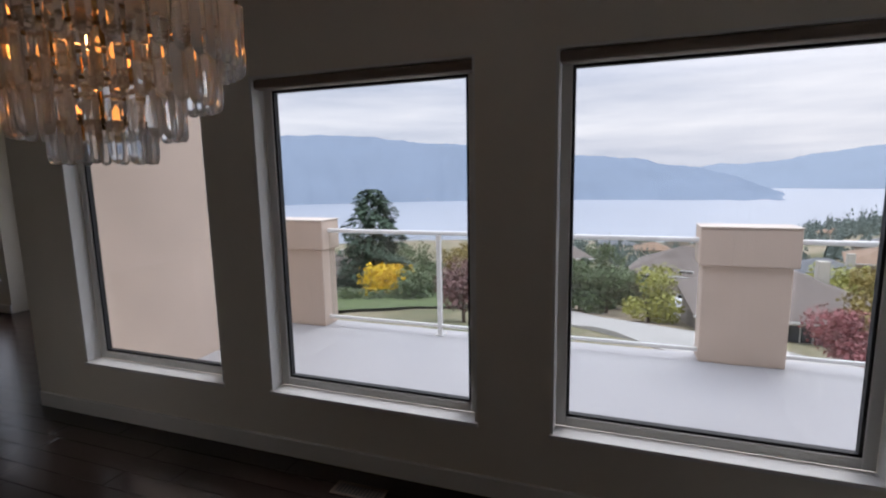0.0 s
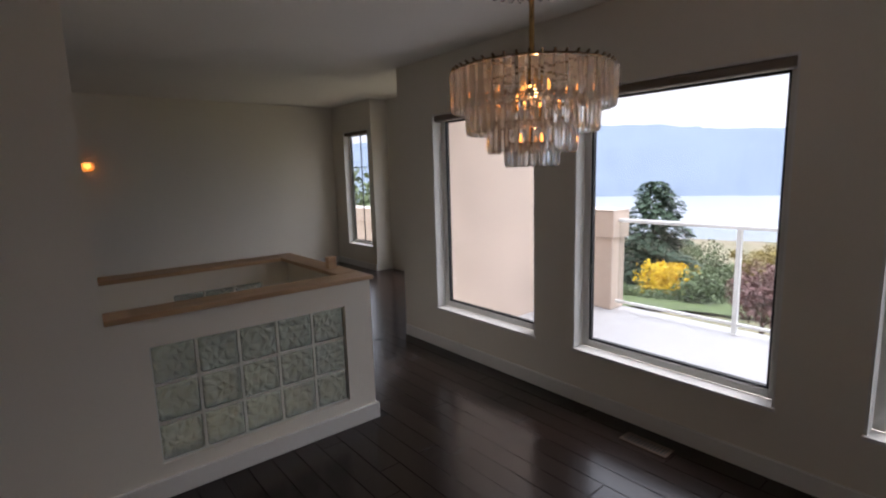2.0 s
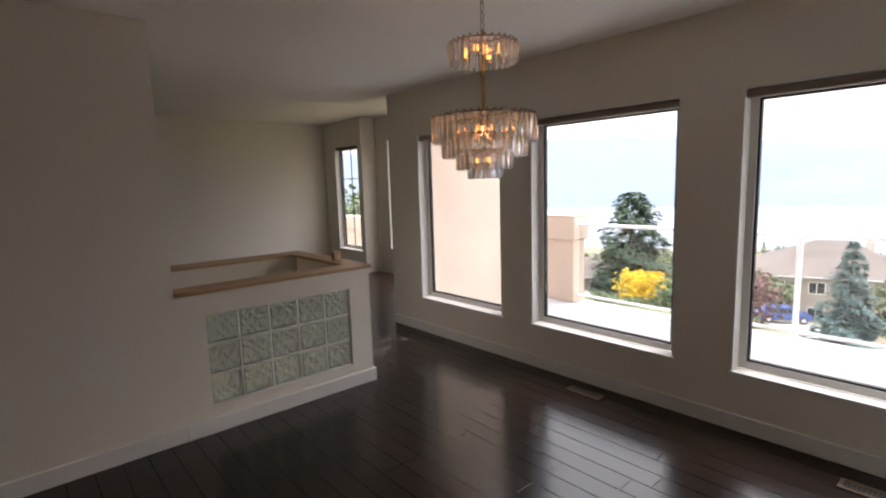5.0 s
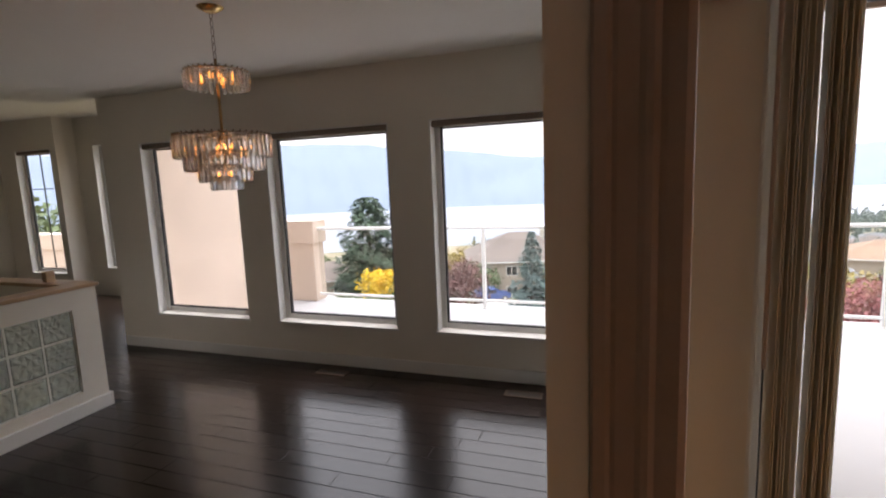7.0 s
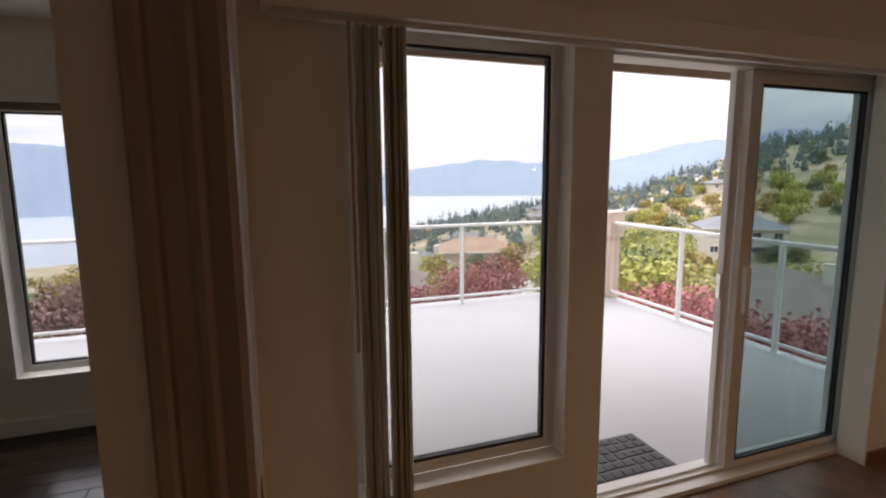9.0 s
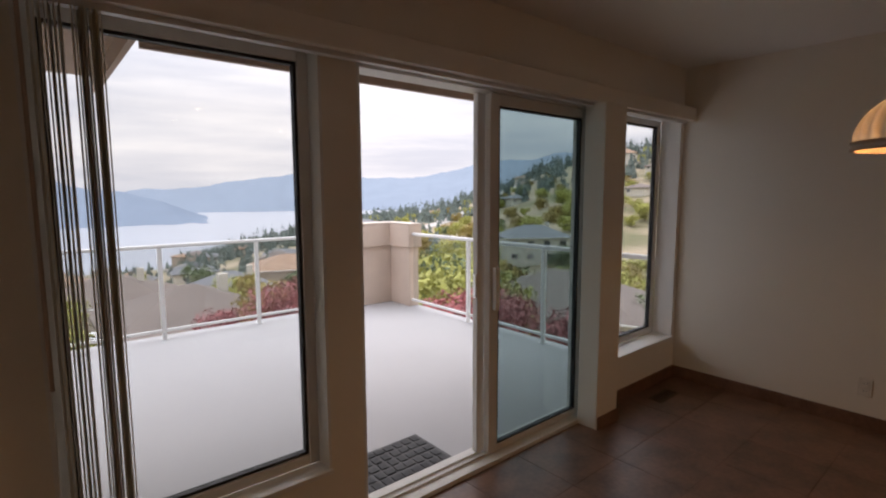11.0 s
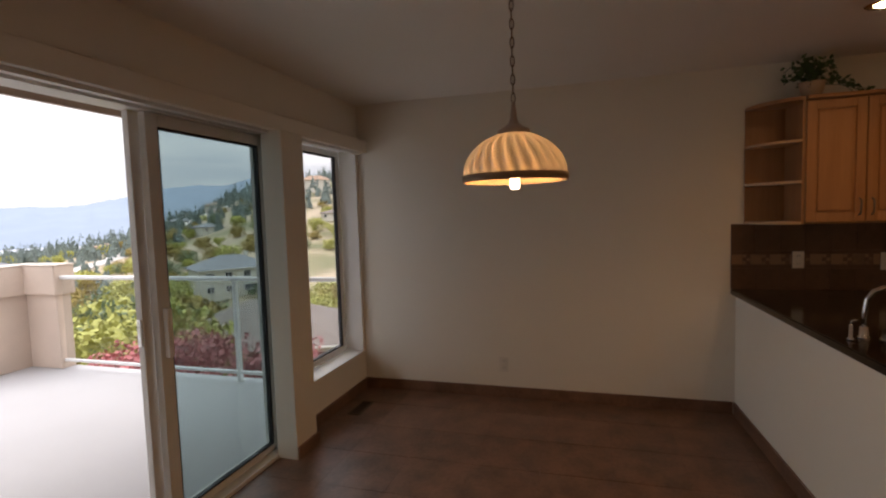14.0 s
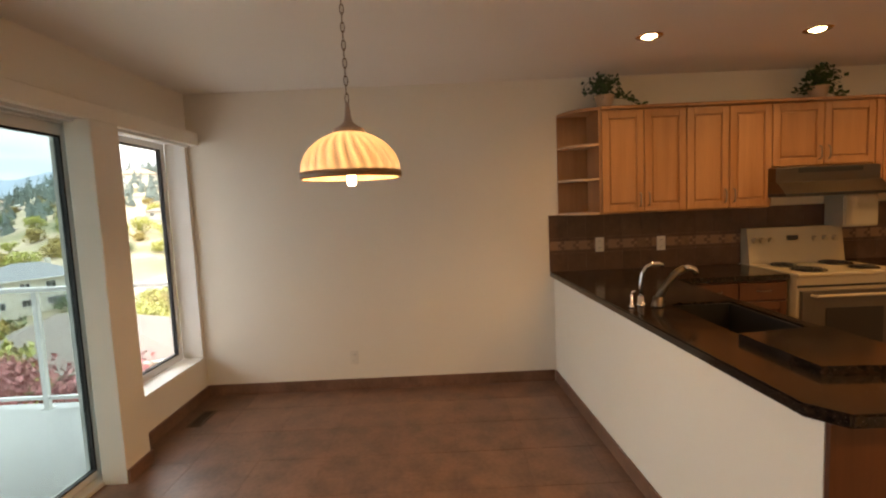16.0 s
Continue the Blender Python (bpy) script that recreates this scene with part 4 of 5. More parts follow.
part("handle", tube(bmesh.new(), [(-0.675, -0.3, 0.77), (-0.71, -0.29, 0.77), (-0.71, 0.29, 0.77), (-0.675, 0.3, 0.77)], 0.011), ENAMEL, od)
part("drawer", boxes((-0.66, -0.36, 0.04, -0.64, 0.36, 0.18), bevel=0.004), ENAMEL, t)
part("control_gap", boxes((-0.645, -0.376, 0.82, -0.641, 0.376, 0.835)), BLACK, t)


def base_cabinet(label, y0, y1, doors=2):
    t = thing("base_cabinet", label, "cabinet", "base cabinets", (0, 0, 0))
    x = XB - 0.58
    part("body", boxes((x, y0 + 0.001, 0.1, XB, y1 - 0.001, CT0 - 0.001)), REDWOOD, t)
    part("toe_kick", boxes((x + 0.06, y0 + 0.001, 0.0, XB, y1 - 0.001, 0.1)), BLACK, t)
    w = (y1 - y0) / doors
    for k in range(doors):
        door_front(y0 + k * w + 0.004, y0 + (k + 1) * w - 0.004, 0.12, 0.72, t, x, REDWOOD, "high_y" if k % 2 == 0 else "low_y", True)
        dw = part("drawer", boxes((x - 0.02, y0 + k * w + 0.004, 0.735, x, y0 + (k + 1) * w - 0.004, 0.86), bevel=0.003), REDWOOD, t)
        part("handle", tube(bmesh.new(), [(x - 0.02, y0 + (k + 0.5) * w - 0.05, 0.8), (x - 0.045, y0 + (k + 0.5) * w - 0.035, 0.8), (x - 0.045, y0 + (k + 0.5) * w + 0.035, 0.8), (x - 0.02, y0 + (k + 0.5) * w + 0.05, 0.8)], 0.005), mat("pewter", (0.25, 0.22, 0.19), 0.35, metal=1.0), dw)


REDWOOD = wood("red_brown_cabinet", (0.06, 0.024, 0.014), (0.13, 0.055, 0.028), 0.35, axis=2, scale=14, rand=0.1)
base_cabinet("red-brown base cabinet with two doors and drawers", -6.24, -5.55, 2)
base_cabinet("red-brown base cabinet beyond the stove", -7.9, -7.03, 2)
t = thing("peninsula_cabinet", "red-brown cabinet run behind the peninsula face", "cabinet", at=(0, 0, 0))
part("body", boxes((PEND, -5.40, 0.1, XB, -4.96, 0.69), (PEND, -5.40, 0.69, 3.70, -4.96, CT0 - 0.001), (4.38, -5.40, 0.69, XB, -4.96, CT0 - 0.001)), REDWOOD, t)
part("end_panel", boxes((PEND - 0.018, -5.40, 0.0, PEND - 0.001, face_y(PEND) - 0.003, CT0 - 0.001)), REDWOOD, t, "dark end panel")
part("toe_kick", boxes((PEND + 0.02, -5.34, 0, XB, -4.96, 0.1)), BLACK, t)

t = thing("worktop", "polished dark speckled granite worktop with clipped corner", "worktop", at=(0, 0, 0))
part("slab", upright([(XB, face_y(XB, 0.035)), (3.03, face_y(3.03, 0.035)), (2.942, face_y(2.942, -0.03)), (2.93, -5.43), (3.72, -5.43), (3.72, -5.03), (4.36, -5.03), (4.36, -5.43), (XB - 0.62, -5.43), (XB - 0.62, -6.243), (XB, -6.243)], CT0, CT1, 0.006), GRANITE, t)
part("slab", boxes((3.721, -5.43, CT0, 4.359, -5.375, CT1)), GRANITE, t)
part("slab", upright([(XB, -7.03), (XB, -7.9), (XB - 0.62, -7.9), (XB - 0.62, -7.03)], CT0, CT1, 0.006), GRANITE, t)
t = thing("sink", "black undermount kitchen sink in the worktop", "sink", at=(4.04, -5.20, 0))
part("basin", boxes((-0.31, -0.165, 0.70, 0.31, 0.165, 0.715), (-0.32, -0.175, 0.70, -0.31, 0.168, CT1 - 0.012), (0.31, -0.175, 0.70, 0.32, 0.168, CT1 - 0.012), (-0.31, -0.175, 0.70, 0.31, -0.165, CT1 - 0.012), (-0.31, 0.158, 0.70, 0.31, 0.168, CT1 - 0.012)), BLACK, t)
part("drain", lathe([(0.0, 0.003), (0.03, 0.002), (0.04, 0.0)], 20, (0, 0, 0.715)), CHROME, t, "chrome drain", True)
t = thing("faucet", "slim chrome gooseneck tap at the sink", "faucet", at=(4.35, -4.885, CT1))
part("base", lathe([(0.0, 0.0), (0.024, 0.0), (0.024, 0.006), (0.018, 0.012), (0.016, 0.05), (0.0, 0.05)], 20), CHROME, t, "", True)
part("spout", tube(bmesh.new(), [(0, 0, 0.045), (0, -0.002, 0.12), (-0.003, -0.008, 0.17), (-0.006, -0.028, 0.205), (-0.01, -0.06, 0.222), (-0.012, -0.095, 0.222), (-0.014, -0.115, 0.212)], 0.0115, 12), CHROME, t, "", True)
t = thing("faucet", "warm steel kitchen faucet with a raked pull-out spout", "faucet", at=(4.30, -4.955, CT1))
part("base", lathe([(0.0, 0.0), (0.034, 0.0), (0.034, 0.01), (0.027, 0.02), (0.026, 0.05), (0.0, 0.055)], 20), STEEL, t, "", True)
part("spout", tube(bmesh.new(), [(0, 0, 0.04), (0, -0.03, 0.09), (0, -0.07, 0.145), (0, -0.105, 0.18), (0, -0.14, 0.197)], 0.02, 14), STEEL, t, "", True)
part("spray_head", tube(bmesh.new(), [(0, -0.135, 0.195), (0, -0.165, 0.2), (0, -0.19, 0.19), (0, -0.205, 0.165)], 0.018, 12), CHROME, t, "polished spray head", True)
t = thing("soap_dispenser", "slim chrome soap dispenser beside the faucet", "soap dispenser", at=(4.297, -4.815, CT1))
part("body", lathe([(0.0, 0.0), (0.016, 0.0), (0.014, 0.01), (0.008, 0.015), (0.007, 0.07), (0.0, 0.072)], 14), CHROME, t, "", True)
part("spout", tube(bmesh.new(), [(0, 0, 0.068), (0, -0.004, 0.085), (0, -0.022, 0.09)], 0.005, 8), CHROME, t, "", True)
t = thing("granite_board", "thick square-cornered dark granite slab on the worktop", "stone slab", at=(0, 0, CT1))
part("slab", upright([(3.63, -4.98), (3.226, -5.0), (3.19, -5.40), (3.69, -5.37)], 0.0, 0.03, 0.003), GRANITE, t)
t = thing("spice_cabinet", "small cream cabinet under the wall cupboard", "cabinet", at=(XB, -7.08, 1.19))
part("body", boxes((-0.2, -0.13, 0.0, 0.0, 0.14, 0.25), bevel=0.004), ENAMEL, t)
part("door", boxes((-0.215, -0.12, 0.012, -0.201, 0.13, 0.238), bevel=0.003), ENAMEL, t)

# backsplash: a dark stone field with a mosaic band
bs = structure("backsplash", boxes((XB - 0.008, -7.9, CT1, XB, -4.70, CB)), GROUT, "dark brown stone backsplash with a mosaic band", "backsplash")
rowsz = [(CT1 + 0.003, 1.06), (1.063, 1.085), (1.16, 1.182), (1.185, 1.369)]
for z0, z1 in rowsz:
    th = None
    step = 0.148 if z1 - z0 > 0.1 else 0.099
    y = -4.703
    while y - step > -7.9:
        if th is None:
            th = part("tile", boxes((-0.004, -step + 0.003, 0, 0, 0, z1 - z0), bevel=0.0012), SPLASH, bs)
            o = th
        else:
            o = th.copy()
            scene.collection.objects.link(o)
        o.location = (XB - 0.008, y, z0)
        y -= step
MOS = mat("mosaic_stone", (0.2, 0.12, 0.075), 0.4, var=0.4, scale=20, rand=0.9)
th, k, y = None, 0, -4.703
while y > -7.85:
    if k % 2 == 0:
        if th is None:
            th = part("mosaic_tile", boxes((-0.005, -0.068, 0, 0, 0, 0.07), bevel=0.0012), MOS, bs)
            o = th
        else:
            o = th.copy()
            scene.collection.objects.link(o)
        o.location = (XB - 0.008, y, 1.0875)
        y -= 0.071
    else:
        for dy, dz in ((0, 0), (0.024, 0.024), (0, 0.048)):
            if k == 1 and dy == 0 and dz == 0:
                ts = o = part("mosaic_chip", boxes((-0.005, -0.021, 0, 0, 0, 0.021)), MOS, bs)
            else:
                o = ts.copy()
                scene.collection.objects.link(o)
            o.location = (XB - 0.008, y - dy, 1.0875 + dz)
        y -= 0.048
    k += 1
outlet("cream outlet on the dark backsplash", (XB - 0.014, -5.107, 1.12), -90)
outlet("cream outlet on the dark backsplash", (XB - 0.014, -5.607, 1.11), -90)


def plant(label, y, seed, trail):
    rnd = random.Random(seed)
    t = thing("potted_plant", label, "plant", "plants on the cabinets", (XB - 0.2, y, CTOP + 0.022))
    part("pot", lathe([(0.0, 0), (0.05, 0), (0.07, 0.09), (0.075, 0.1), (0.066, 0.1), (0.06, 0.085), (0.0, 0.085)], 20), mat("clay_pot", (0.5, 0.36, 0.25), 0.7), t, "tan clay pot", True)
    v, f = [], []
    stems = bmesh.new()
    for k in range(34):
        a = rnd.uniform(0, 2 * math.pi)
        reach, up = rnd.uniform(0.05, 0.17), rnd.uniform(0.0, 0.16)
        if k < 5:
            a, reach, up = -math.pi / 2 + rnd.uniform(-0.3, 0.3), rnd.uniform(0.2, trail), rnd.uniform(-0.02, 0.04)
        pts = [Vector((0, 0, 0.09)), Vector((reach * 0.5 * math.cos(a), reach * 0.5 * math.sin(a), 0.09 + up)), Vector((reach * math.cos(a), reach * math.sin(a), max(0.012, 0.06 + up * 0.7)))]
        if k < 5:
            pts[2].z = 0.02
        tube(stems, pts, 0.002, 4)
        for i in range(9):
            s = (i + 1) / 9
            p = pts[0].lerp(pts[1], min(1, s * 2)) if s < 0.5 else pts[1].lerp(pts[2], s * 2 - 1)
            p = p + Vector((rnd.uniform(-0.02, 0.02), rnd.uniform(-0.02, 0.02), rnd.uniform(-0.01, 0.02)))
            p.z = max(p.z, 0.012)
            d = Vector((rnd.uniform(-1, 1), rnd.uniform(-1, 1), rnd.uniform(-0.2, 0.8))).normalized()
            u = d.orthogonal().normalized()
            L, W = rnd.uniform(0.025, 0.045), rnd.uniform(0.012, 0.02)
            n = len(v)
            v += [p, p + d * L * 0.45 + u * W, p + d * L, p + d * L * 0.45 - u * W]
            f.append((n, n + 1, n + 2, n + 3))
    part("stems", stems, mat("plant_stem", (0.06, 0.08, 0.03), 0.7), t)
    me = bpy.data.meshes.new("leaves")
    me.from_pydata([tuple(p) for p in v], [], f)
    me.materials.append(mat("ivy_leaf", (0.035, 0.075, 0.028), 0.45, island=0.5, var=0.5))
    o = new("leaves", me)
    o.parent = t


plant("green ivy in a clay pot on the cabinets", -5.10, 3, 0.36)
plant("green leafy plant in a pot on the cabinets", -6.72, 8, 0.22)


# Builds the two kitchen lights in view and five added ones out of view
def downlight_or_fill(y, x, watts):
    t = thing("recessed_light", "lit recessed light with a brassy trim ring, some of them added", "ceiling light", "recessed lights", (x, y, CEILING))
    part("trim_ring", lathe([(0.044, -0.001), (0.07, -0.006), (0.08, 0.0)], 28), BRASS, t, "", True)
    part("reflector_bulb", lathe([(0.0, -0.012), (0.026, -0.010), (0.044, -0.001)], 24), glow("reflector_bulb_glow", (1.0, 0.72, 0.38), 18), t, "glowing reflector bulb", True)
    s = new("recessed_or_fill_lamp", bpy.data.lights.new("recessed_or_fill_lamp", "SPOT"))
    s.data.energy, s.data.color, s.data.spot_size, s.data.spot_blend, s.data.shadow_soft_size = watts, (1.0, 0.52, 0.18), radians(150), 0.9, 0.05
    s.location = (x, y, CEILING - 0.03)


# the third of this row, at y -7.2, is assumed, out of view
for y in (-5.123, -6.137, -7.2):
    downlight_or_fill(y, 4.78, DOWN_W * 0.4)
# two added rows, unseen, that brighten the kitchen, peninsula and doorway
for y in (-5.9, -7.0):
    downlight_or_fill(y, 3.3, DOWN_W * 0.8)
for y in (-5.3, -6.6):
    downlight_or_fill(y, 2.1, DOWN_W * 0.8)

# ---- outdoors ----
EX, EY = 1.2, -3.3
FALL = [(0.1, -30.0), (7, -0.74), (12, -0.45), (25, -0.30), (40, -0.285), (60, -0.25), (100, -0.195), (250, -0.15), (850, -0.122), (1300, -0.10)]
RISE = [(-180, 0.1), (-120, 0.1), (-80, -0.1), (-60, -0.13), (12, -0.125), (16, -0.118), (20.7, -0.096), (25, -0.084), (30.7, -0.062), (38.4, -0.044), (41.5, -0.031), (45.3, -0.004), (48.6, 0.012), (51.5, 0.04), (55, 0.053), (58, 0.064), (90, 0.13), (180, 0.1)]


def ramp_at(table, q):
    for (a, u), (b, v) in zip(table, table[1:]):
        if q <= b:
            return u + (v - u) * max(0.0, (q - a) / (b - a))
    return table[-1][1]


def fall_at(r):
    lr = math.log(max(r, 0.2))
    return ramp_at([(math.log(a), b) for a, b in FALL], lr)


def ground_polar(az, r):
    if r < 7:
        return -3.65
    e = fall_at(r)
    s = min(1, max(0, (math.log(r) - math.log(60)) / (math.log(420) - math.log(60))))
    w = s * s * (3 - 2 * s)
    if -60 < az < 12:
        w = 0
    e = e * (1 - w) + ramp_at(RISE, az) * w
    z = 1.53 + r * e
    return z + noise.noise((az * 0.2, math.log(r) * 6, 0)) * min(r, 400) * 0.006


def spot(az, r):
    a = radians(az)
    return (EX + r * math.sin(a), EY + r * math.cos(a), ground_polar(az, r))


def mesh_obj(name, v, f, material, smooth=False):
    me = bpy.data.meshes.new(name)
    me.from_pydata(v, [], f)
    me.materials.append(material)
    if smooth:
        for p in me.polygons:
            p.use_smooth = True
    return new(name, me)


GRASS = bpy.data.materials.new("hillside_grass")
GRASS.use_nodes = True
_n, _l = GRASS.node_tree.nodes, GRASS.node_tree.links
_g, _a, _c, _r = _n.new("ShaderNodeNewGeometry"), _n.new("ShaderNodeTexNoise"), _n.new("ShaderNodeTexNoise"), _n.new("ShaderNodeValToRGB")
_a.inputs["Scale"].default_value, _a.inputs["Detail"].default_value = 0.05, 9
_c.inputs["Scale"].default_value, _c.inputs["Detail"].default_value = 1.4, 5
_m = _n.new("ShaderNodeMath")
_m.operation = "MULTIPLY_ADD"
_m.inputs[1].default_value = 0.45
_l.new(_g.outputs["Position"], _a.inputs["Vector"])
_l.new(_g.outputs["Position"], _c.inputs["Vector"])
_l.new(_c.outputs["Fac"], _m.inputs[0])
_l.new(_a.outputs["Fac"], _m.inputs[2])
_r.color_ramp.elements[0].position, _r.color_ramp.elements[0].color = 0.48, (0.09, 0.11, 0.045, 1)
_r.color_ramp.elements[1].position, _r.color_ramp.elements[1].color = 0.80, (0.36, 0.29, 0.20, 1)
_e = _r.color_ramp.elements.new(0.66)
_e.color = (0.19, 0.17, 0.09, 1)
_l.new(_m.outputs[0], _r.inputs["Fac"])
_l.new(_r.outputs["Color"], _n["Principled BSDF"].inputs["Base Color"])
_n["Principled BSDF"].inputs["Roughness"].default_value = 0.95
_bp = _n.new("ShaderNodeBump")
_bp.inputs["Strength"].default_value, _bp.inputs["Distance"].default_value = 0.6, 0.15
_l.new(_c.outputs["Fac"], _bp.inputs["Height"])
_l.new(_bp.outputs["Normal"], _n["Principled BSDF"].inputs["Normal"])

RINGS = [0.0, 5, 8, 11, 15, 19, 24, 29, 35, 41, 48, 56, 65, 76, 90, 105, 125, 150, 180, 215, 255, 300, 350, 395, 425, 460, 520, 600, 700, 830, 950, 1150]
v, f = [], []
NA = 180
for r in RINGS:
    for k in range(NA):
        az = -180 + 360 * k / NA
        x, y, z = spot(az, max(r, 0.01))
        v.append((x, y, z - (0 if r < 430 else (r - 430) * 0.02)))
for i in range(len(RINGS) - 1):
    for k in range(NA):
        q = (k + 1) % NA
        f.append((i * NA + k, (i + 1) * NA + k, (i + 1) * NA + q, i * NA + q))
tagged(mesh_obj("ground", v, f, GRASS, True), "green and dry grass hillside falling to the lake", "ground", kind="structure")
WATER = mat("lake_water", (0.27, 0.30, 0.35), 0.35, var=0.1, scale=0.004, bump=0.5, fine=0.05, spec=0.8)
tagged(mesh_obj("water", [(-4900, -4900, -100), (4900, -4900, -100), (4900, 4900, -100), (-4900, 4900, -100)], [(0, 1, 2, 3)], WATER), "pale grey lake under cloud", "lake", kind="structure")


def mountains(name, r0, r1, table, material, seed, rough=0.009):
    v, f, n, m = [], [], 240, 8
    a0, a1 = table[0][0], table[-1][0]
    for i in range(n + 1):
        az = a0 + (a1 - a0) * i / n
        top = ramp_at(table, az) + rough * noise.noise((az * 0.35, seed, 0)) + rough * 0.4 * noise.noise((az * 1.9, seed, 3))
        for j in range(m + 1):
            s = j / m
            r = r0 + (r1 - r0) * s + 40 * noise.noise((az * 0.6, s * 4, seed))
            z = -104 + (1.5 + r1 * top + 104) * (s ** 0.85) + (22 * noise.noise((az * 0.5, s * 5, seed + 7)) if 0 < j < m else 0)
            a = radians(az)
            v.append((EX + r * math.sin(a), EY + r * math.cos(a), z))
    for i in range(n):
        for j in range(m):
            k = i * (m + 1) + j
            f.append((k, k + m + 1, k + m + 2, k + 1))
    tagged(mesh_obj(name, v, f, material, True), "hazy blue mountains across the lake", "mountains", kind="structure")


# air haze is put into these blue-grey base colours, paler on the farther range
MT1 = mat("hazed_far_mountain", (0.205, 0.25, 0.315), 1.0, var=0.06, scale=0.004, bump=0, fine=0.02, spec=0.0)
MT2 = mat("hazed_farther_mountain", (0.235, 0.28, 0.34), 1.0, var=0.05, scale=0.004, bump=0, fine=0.02, spec=0.0)
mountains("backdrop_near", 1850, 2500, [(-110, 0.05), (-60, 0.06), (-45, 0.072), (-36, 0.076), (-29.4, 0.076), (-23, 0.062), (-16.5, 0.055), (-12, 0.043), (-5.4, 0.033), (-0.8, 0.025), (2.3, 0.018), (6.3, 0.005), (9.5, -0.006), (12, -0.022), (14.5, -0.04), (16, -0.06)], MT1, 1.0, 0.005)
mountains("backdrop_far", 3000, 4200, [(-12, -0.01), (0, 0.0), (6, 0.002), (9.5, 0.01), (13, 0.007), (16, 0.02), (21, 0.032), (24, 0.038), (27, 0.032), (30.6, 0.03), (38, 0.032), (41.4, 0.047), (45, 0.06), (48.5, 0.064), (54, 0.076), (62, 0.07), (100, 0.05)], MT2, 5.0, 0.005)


def strip(name, label, pts, width, material, lift=0.12):
    v, f = [], []
    P = [Vector(spot(a, r)) for a, r in pts]
    fine = []
    for a, b in zip(P, P[1:]):
        fine += [a.lerp(b, k / 8) for k in range(8)]
    fine.append(P[-1])
    for i, p in enumerate(fine):
        d = (fine[min(i + 1, len(fine) - 1)] - fine[max(0, i - 1)])
        s = Vector((d.y, -d.x, 0)).normalized() * width / 2
        for q in (p + s, p - s):
            dx, dy = q.x - EX, q.y - EY
            v.append((q.x, q.y, max(ground_polar(math.degrees(math.atan2(dx, dy)), math.hypot(dx, dy)), p.z) + lift))
    n = len(v)
    v += [(x, y, z - 1.6) for x, y, z in v]
    for i in range(len(fine) - 1):
        f.append((2 * i, 2 * i + 1, 2 * i + 3, 2 * i + 2))
        f.append((2 * i, 2 * i + 2, n + 2 * i + 2, n + 2 * i))
        f.append((2 * i + 1, n + 2 * i + 1, n + 2 * i + 3, 2 * i + 3))
    tagged(mesh_obj(name, v, f, material), label, "road", kind="structure")


CONC = mat("pale_concrete", (0.42, 0.40, 0.37), 0.9, var=0.1, scale=0.4, bump=0.2, fine=8)
strip("road", "pale concrete driveway curving down the slope", [(-14, 58), (-10, 48), (-6, 36), (-1, 29), (5, 24), (12, 21), (20, 20)], 4.5, CONC)
strip("road_2", "pale hillside road", [(30, 190), (36, 215), (40, 240), (44, 275), (47, 320), (50, 350)], 7, CONC, 0.6)
strip("road_3", "pale residential street", [(24, 95), (28, 80), (30, 60), (29, 44), (26, 36)], 6, CONC, 0.3)
strip("road_4", "pale street below the pine", [(-42, 80), (-36, 74), (-31, 72), (-24, 80)], 5, CONC, 0.3)

LAWN = mat("lawn_grass", (0.10, 0.135, 0.045), 0.95, var=0.35, scale=0.5, bump=0.4, fine=9)
v, f = [], []
for r in range(49, 77, 3):
    for k in range(14):
        x, y, z = spot(-39 + k * 1.8, r)
        v.append((x, y, z + 0.32))
for i in range(9):
    for k in range(13):
        f.append((i * 14 + k, (i + 1) * 14 + k, (i + 1) * 14 + k + 1, i * 14 + k + 1))
tagged(mesh_obj("ground_lawn", v, f, LAWN, True), "mown green lawn below the deck", "lawn", kind="structure")

# trees
BARK = mat("bark", (0.11, 0.075, 0.05), 0.95, var=0.3, scale=6, bump=0.8, fine=30)


def leaf_mat(name, c, var=0.5):
    return mat(name, c, 0.65, var=var, scale=0.8, bump=0, fine=5, island=0.6, spec=0.3)


